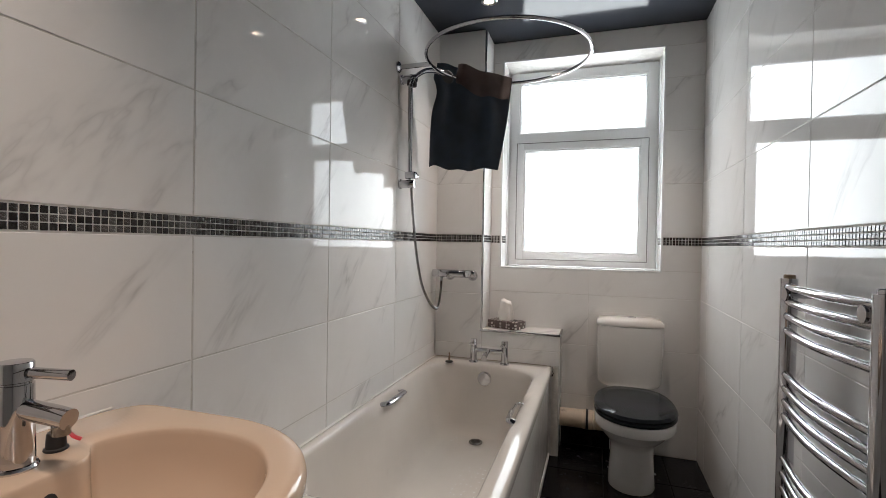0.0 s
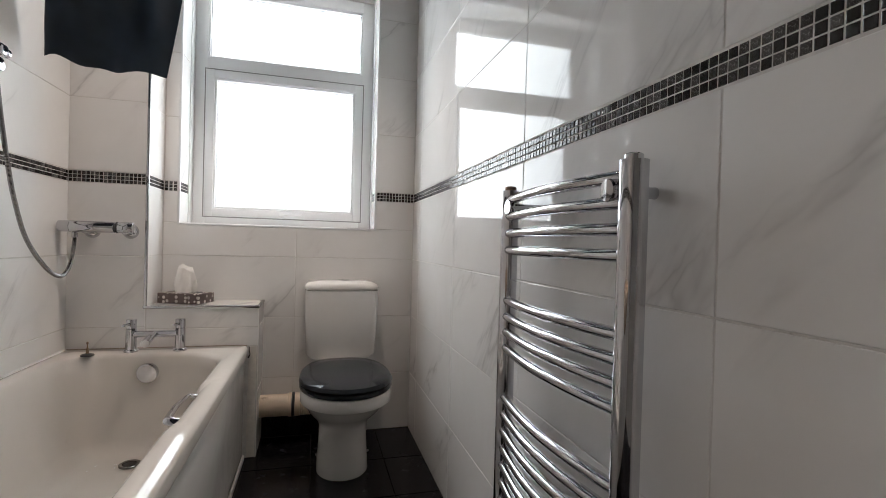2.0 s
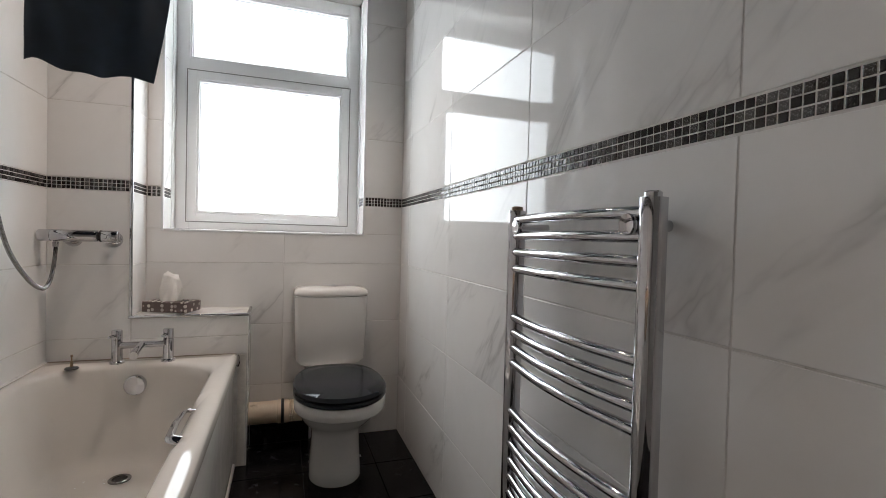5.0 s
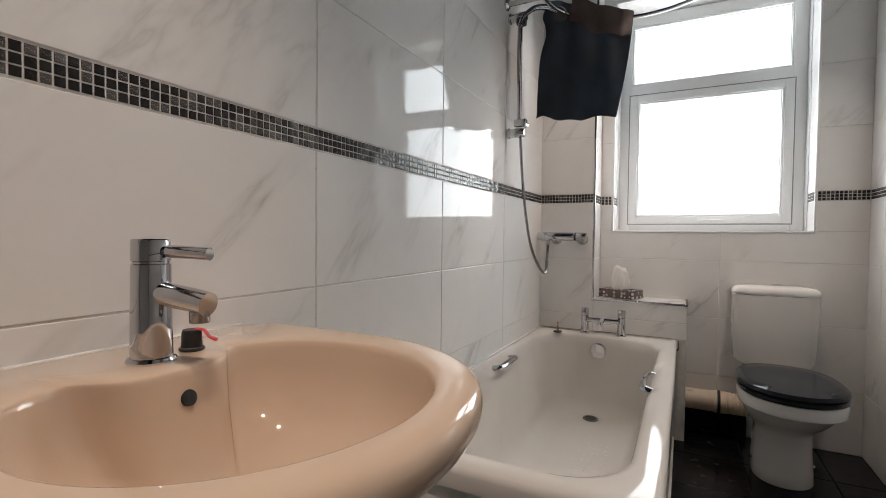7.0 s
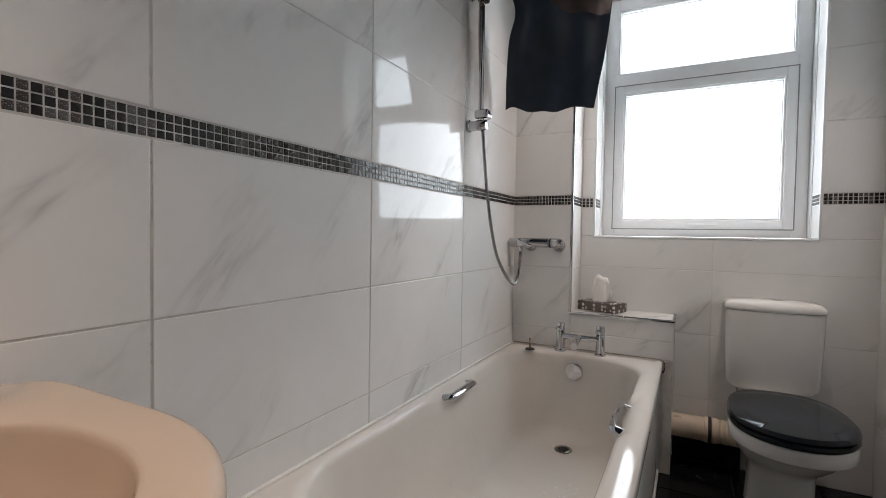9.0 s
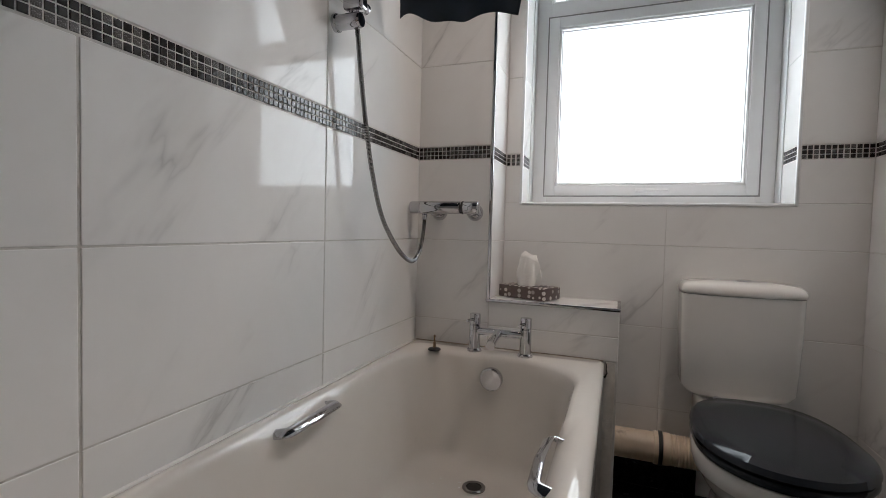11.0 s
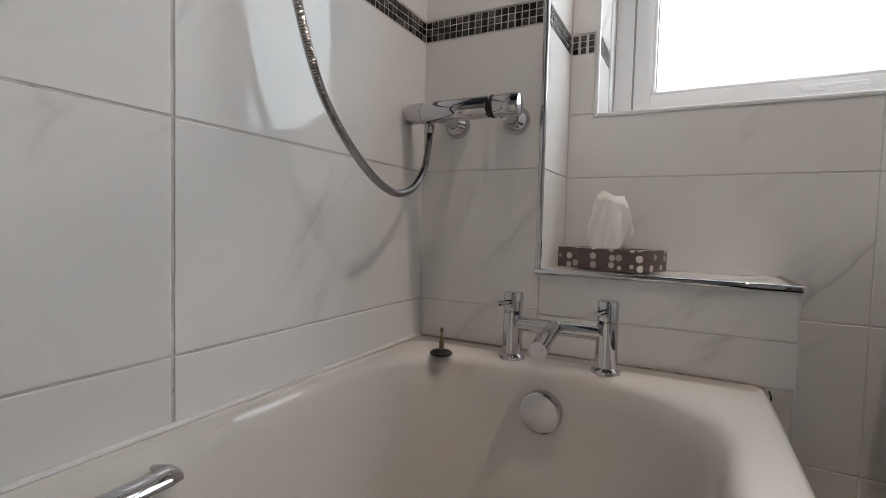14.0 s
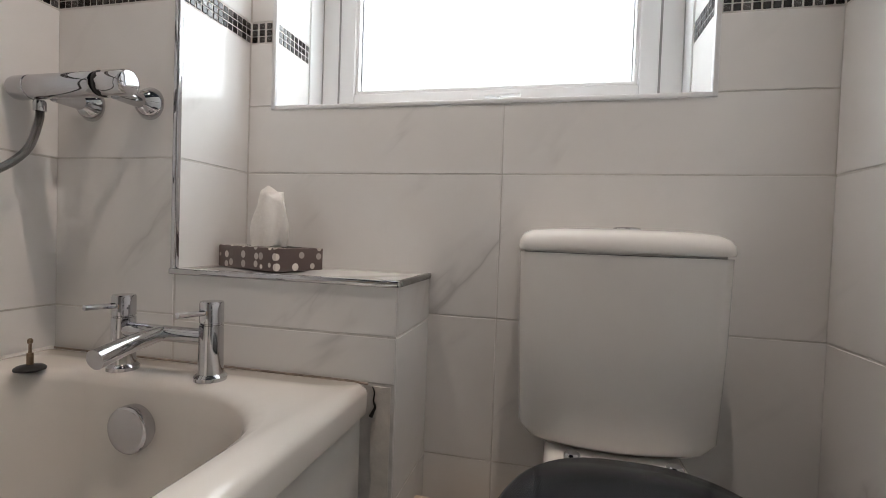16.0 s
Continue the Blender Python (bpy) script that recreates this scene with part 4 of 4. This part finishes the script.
def hung_cloth():
    """A short dark curtain, gathered and hung from the spray head to the hoop, with folds."""
    nu, nv = 46, 44
    tl, tr = Vector((0.116, 2.330, 2.128)), Vector((0.492, 2.452, 2.036))
    bl, br = Vector((0.045, 2.440, 1.600)), Vector((0.420, 2.462, 1.578))
    grid = []
    for j in range(nv + 1):
        v = j / nv
        row = []
        for i in range(nu + 1):
            u = i / nu
            top = tl.lerp(tr, u)
            top.z -= 0.010 * math.sin(math.pi * u) - 0.006 * math.sin(9 * u)
            bot = bl.lerp(br, u)
            bot.z += 0.006 * math.sin(7 * u + 1) + 0.003 * math.sin(19 * u)
            p = top.lerp(bot, v ** 0.92)
            pinch = (math.exp(-((v - 0.27) / 0.10) ** 2) - 0.8 * math.exp(-((v - 0.11) / 0.05) ** 2)) * (1 - u) ** 3
            p.x += 0.016 * pinch - 0.006 * math.sin(math.pi * min(1.0, v * 1.1)) * (1 - u) ** 2 + 0.012 * math.sin(math.pi * v) * u
            depth = 0.013 * math.sin(11 * u + 3 * v) + 0.008 * math.sin(23 * u - 5 * v + 1) * (1 - 0.5 * v) + 0.010 * math.sin(5 * v + 7 * u)
            p.y += depth - 0.020 * math.sin(math.pi * v) - 0.055 * math.sin(math.pi * min(1.0, 1.15 * u)) * (1 - v)
            p.z += 0.004 * math.sin(17 * u + 6 * v)
            row.append(p)
        grid.append(row)
    return grid, nu, nv


cloth = thing("shower_curtain", 0.30, 2.45, 1.58, "short charcoal shower curtain with a brown fold, hung from the hoop", "curtain")
_g, _nu, _nv = hung_cloth()
_bm = loft(_g, False, False, closed=False)
bmesh.ops.solidify(_bm, geom=_bm.faces[:], thickness=0.0025)
piece("cloth", _bm, M_CLOTH, cloth, angle=80)
_fold = []
for _j in range(15):
    _v = _j / 14
    _row = []
    for _i in range(25):
        _u = _i / 24
        _uu = 0.34 + 0.66 * _u
        _vv = 0.22 * _v * (0.62 + 0.38 * math.sin(1.9 * _u + 0.2)) - 0.012
        _a = _g[max(0, min(_nv, int(max(0.0, _vv) * _nv)))][int(_uu * _nu)]
        _b = _g[min(_nv, int(max(0.0, _vv) * _nv) + 1)][int(_uu * _nu)]
        _q = _a.lerp(_b, max(0.0, _vv) * _nv % 1.0)
        _row.append(Vector((_q.x, _q.y - 0.012 - 0.010 * math.sin(3 * _v + 5 * _u), _q.z + (0.012 if _vv < 0 else 0.0))))
    _fold.append(_row)
_bm = loft(_fold, False, False, closed=False)
bmesh.ops.solidify(_bm, geom=_bm.faces[:], thickness=0.002)
piece("turned_fold", _bm, M_CLOTH_FOLD, cloth, "brown lining folded over", angle=80)

# ---------------------------------------------------------------- tissue box on the shelf
tissues = thing("tissue_box", 0.40, 2.82, 0.686, "brown dotted tissue box with a white tissue pulled up", "tissue box")
_ang = radians(-22)
_pm = Matrix.Translation((0.4154, 2.8420, 0.6862)) @ Matrix.Rotation(_ang, 4, "Z")
_bm = box(-0.099, 0.099, -0.0570, 0.0570, 0.0, 0.045, 0.0018)
bmesh.ops.transform(_bm, matrix=_pm, verts=_bm.verts)
piece("carton", _bm, M_CARD, tissues)
_rings = []
for _j in range(16):
    _v = _j / 15
    _ring = []
    for _i in range(36):
        _a = 2 * math.pi * _i / 36
        _w = (0.043 + 0.006 * math.sin(4 * _v)) * (1 - 0.20 * _v ** 4)
        _d = 0.024 * (1 - 0.62 * _v) + 0.004
        _f = 1 + 0.13 * math.sin(5 * _a + 3 * _v) + 0.07 * math.sin(9 * _a - 4 * _v)
        _lean = 0.10 * math.cos(_a + 0.6) * _v
        _ring.append(_pm @ Vector((-0.006 + _w * math.cos(_a) * _f, _d * math.sin(_a) * _f + 0.006 * _v, 0.0455 + 0.114 * _v * (1 - _lean) + 0.004 * _v * math.sin(3 * _a))))
    _rings.append(_ring)
piece("tissue", loft(_rings), M_TISSUE, tissues, "crumpled white tissue", angle=80)
_bm = box(-0.055, 0.070, -0.020, 0.026, 0.0452, 0.0460)
bmesh.ops.transform(_bm, matrix=_pm, verts=_bm.verts)
piece("slot", _bm, M_DARKHOLE, tissues, smooth=False)

# small pale raised dots on the floor of the tub
_bm = bmesh.new()
_dr = random.Random(11)
for _i in range(5):
    for _j in range(7):
        if _dr.random() < 0.3:
            continue
        _x, _y = 0.355 + 0.025 * _i + _dr.uniform(-0.006, 0.006), 1.90 + 0.042 * _j + _dr.uniform(-0.008, 0.008)
        bmesh.ops.create_icosphere(_bm, subdivisions=2, radius=_dr.uniform(0.0026, 0.0042), matrix=Matrix.Translation((_x, _y, 0.1365)) @ Matrix.Diagonal((1, 1, 0.5, 1)))
for _k in range(7):
    _x, _y = _dr.uniform(0.20, 0.30), _dr.uniform(2.40, 2.47)
    bmesh.ops.create_icosphere(_bm, subdivisions=2, radius=_dr.uniform(0.0018, 0.003), matrix=Matrix.Translation((_x, _y, 0.138)) @ Matrix.Diagonal((1, 1, 0.5, 1)))
_dots = part("water_drops", _bm, M_DOT, None)
tagged(_dots, "scattered small pale dots on the floor of the bath", "water drops", kind="stuff")

# ---------------------------------------------------------------- tiles, piece by piece
LEFT_U = [BACK, -0.308, 0.296, 0.900, 1.504, 2.108, BOX_Y + 0.006]
RIGHT_U = [BACK, -0.240, 0.360, 0.961, 1.562, 2.163, 2.764, FAR + 0.006]
HOLE = (WIN_X0, WIN_X1, WIN_Z0, WIN_Z1)
for _vs in (ROWS_Z, ROWS_UP):
    tile_wall(wall_left, "+x", 0.0, LEFT_U, _vs, gap=0.0030, upright_gap=0.0046)
    tile_wall(wall_right, "-x", ROOM_W, RIGHT_U, _vs, gap=0.0030, upright_gap=0.0028)
    tile_wall(wall_boxing, "-y", BOX_Y, [-0.001, BOX_X - 0.002], _vs, gap=0.0024)
tile_wall(wall_window, "-y", FAR, [0.290, 0.886, ROOM_W + 0.001], [0.0, 0.297, 0.597, 0.897], gap=0.0022, upright_gap=0.0014)
tile_wall(wall_window, "-y", FAR, [0.290, 0.886, ROOM_W], [0.897, 1.197], HOLE, gap=0.0022, upright_gap=0.0012)
tile_wall(wall_window, "-y", FAR, [0.290, 0.886, ROOM_W], ROWS_UP, HOLE)
tile_wall(wall_boxing, "+x", BOX_X, [BOX_Y + 0.002, FAR], [LOW_Z, 0.897, 1.197])
tile_wall(wall_boxing, "+x", BOX_X, [BOX_Y + 0.002, FAR], ROWS_UP)
tile_wall(wall_boxing, "-y", BOX_Y, [BOX_X, LOW_X], [0.505, 0.588, LOW_Z - 0.002])
tile_wall(wall_boxing, "+x", LOW_X, [BOX_Y + 0.002, FAR], [0.0, 0.297, 0.588, LOW_Z - 0.002])
tile_wall(wall_boxing, "+z", LOW_Z, [BOX_X + 0.002, LOW_X - 0.002], [BOX_Y + 0.004, FAR])
mosaic_band(wall_left, "+x", 0.0, BACK, BOX_Y, (0.18, 1.70))
mosaic_band(wall_right, "-x", ROOM_W, BACK, FAR, (0.70, 2.22))
mosaic_band(wall_window, "-y", FAR, BOX_X, WIN_X0 - 0.011)
mosaic_band(wall_window, "-y", FAR, WIN_X1 + 0.011, ROOM_W)
mosaic_band(wall_boxing, "-y", BOX_Y, 0.0, BOX_X - 0.010)
mosaic_band(wall_boxing, "+x", BOX_X, BOX_Y + 0.010, FAR)
tile_wall(floor, "+z", 0.0, [0.0, 0.330, 0.655, 0.980, 1.300, ROOM_W], [BACK, -0.38, -0.055, 0.27, 0.595, 0.92, 1.245, 1.57, 1.90, 2.265, 2.588, FAR], gap=0.004, name="floor_tile", mat=M_FLOOR, depth=0.008)
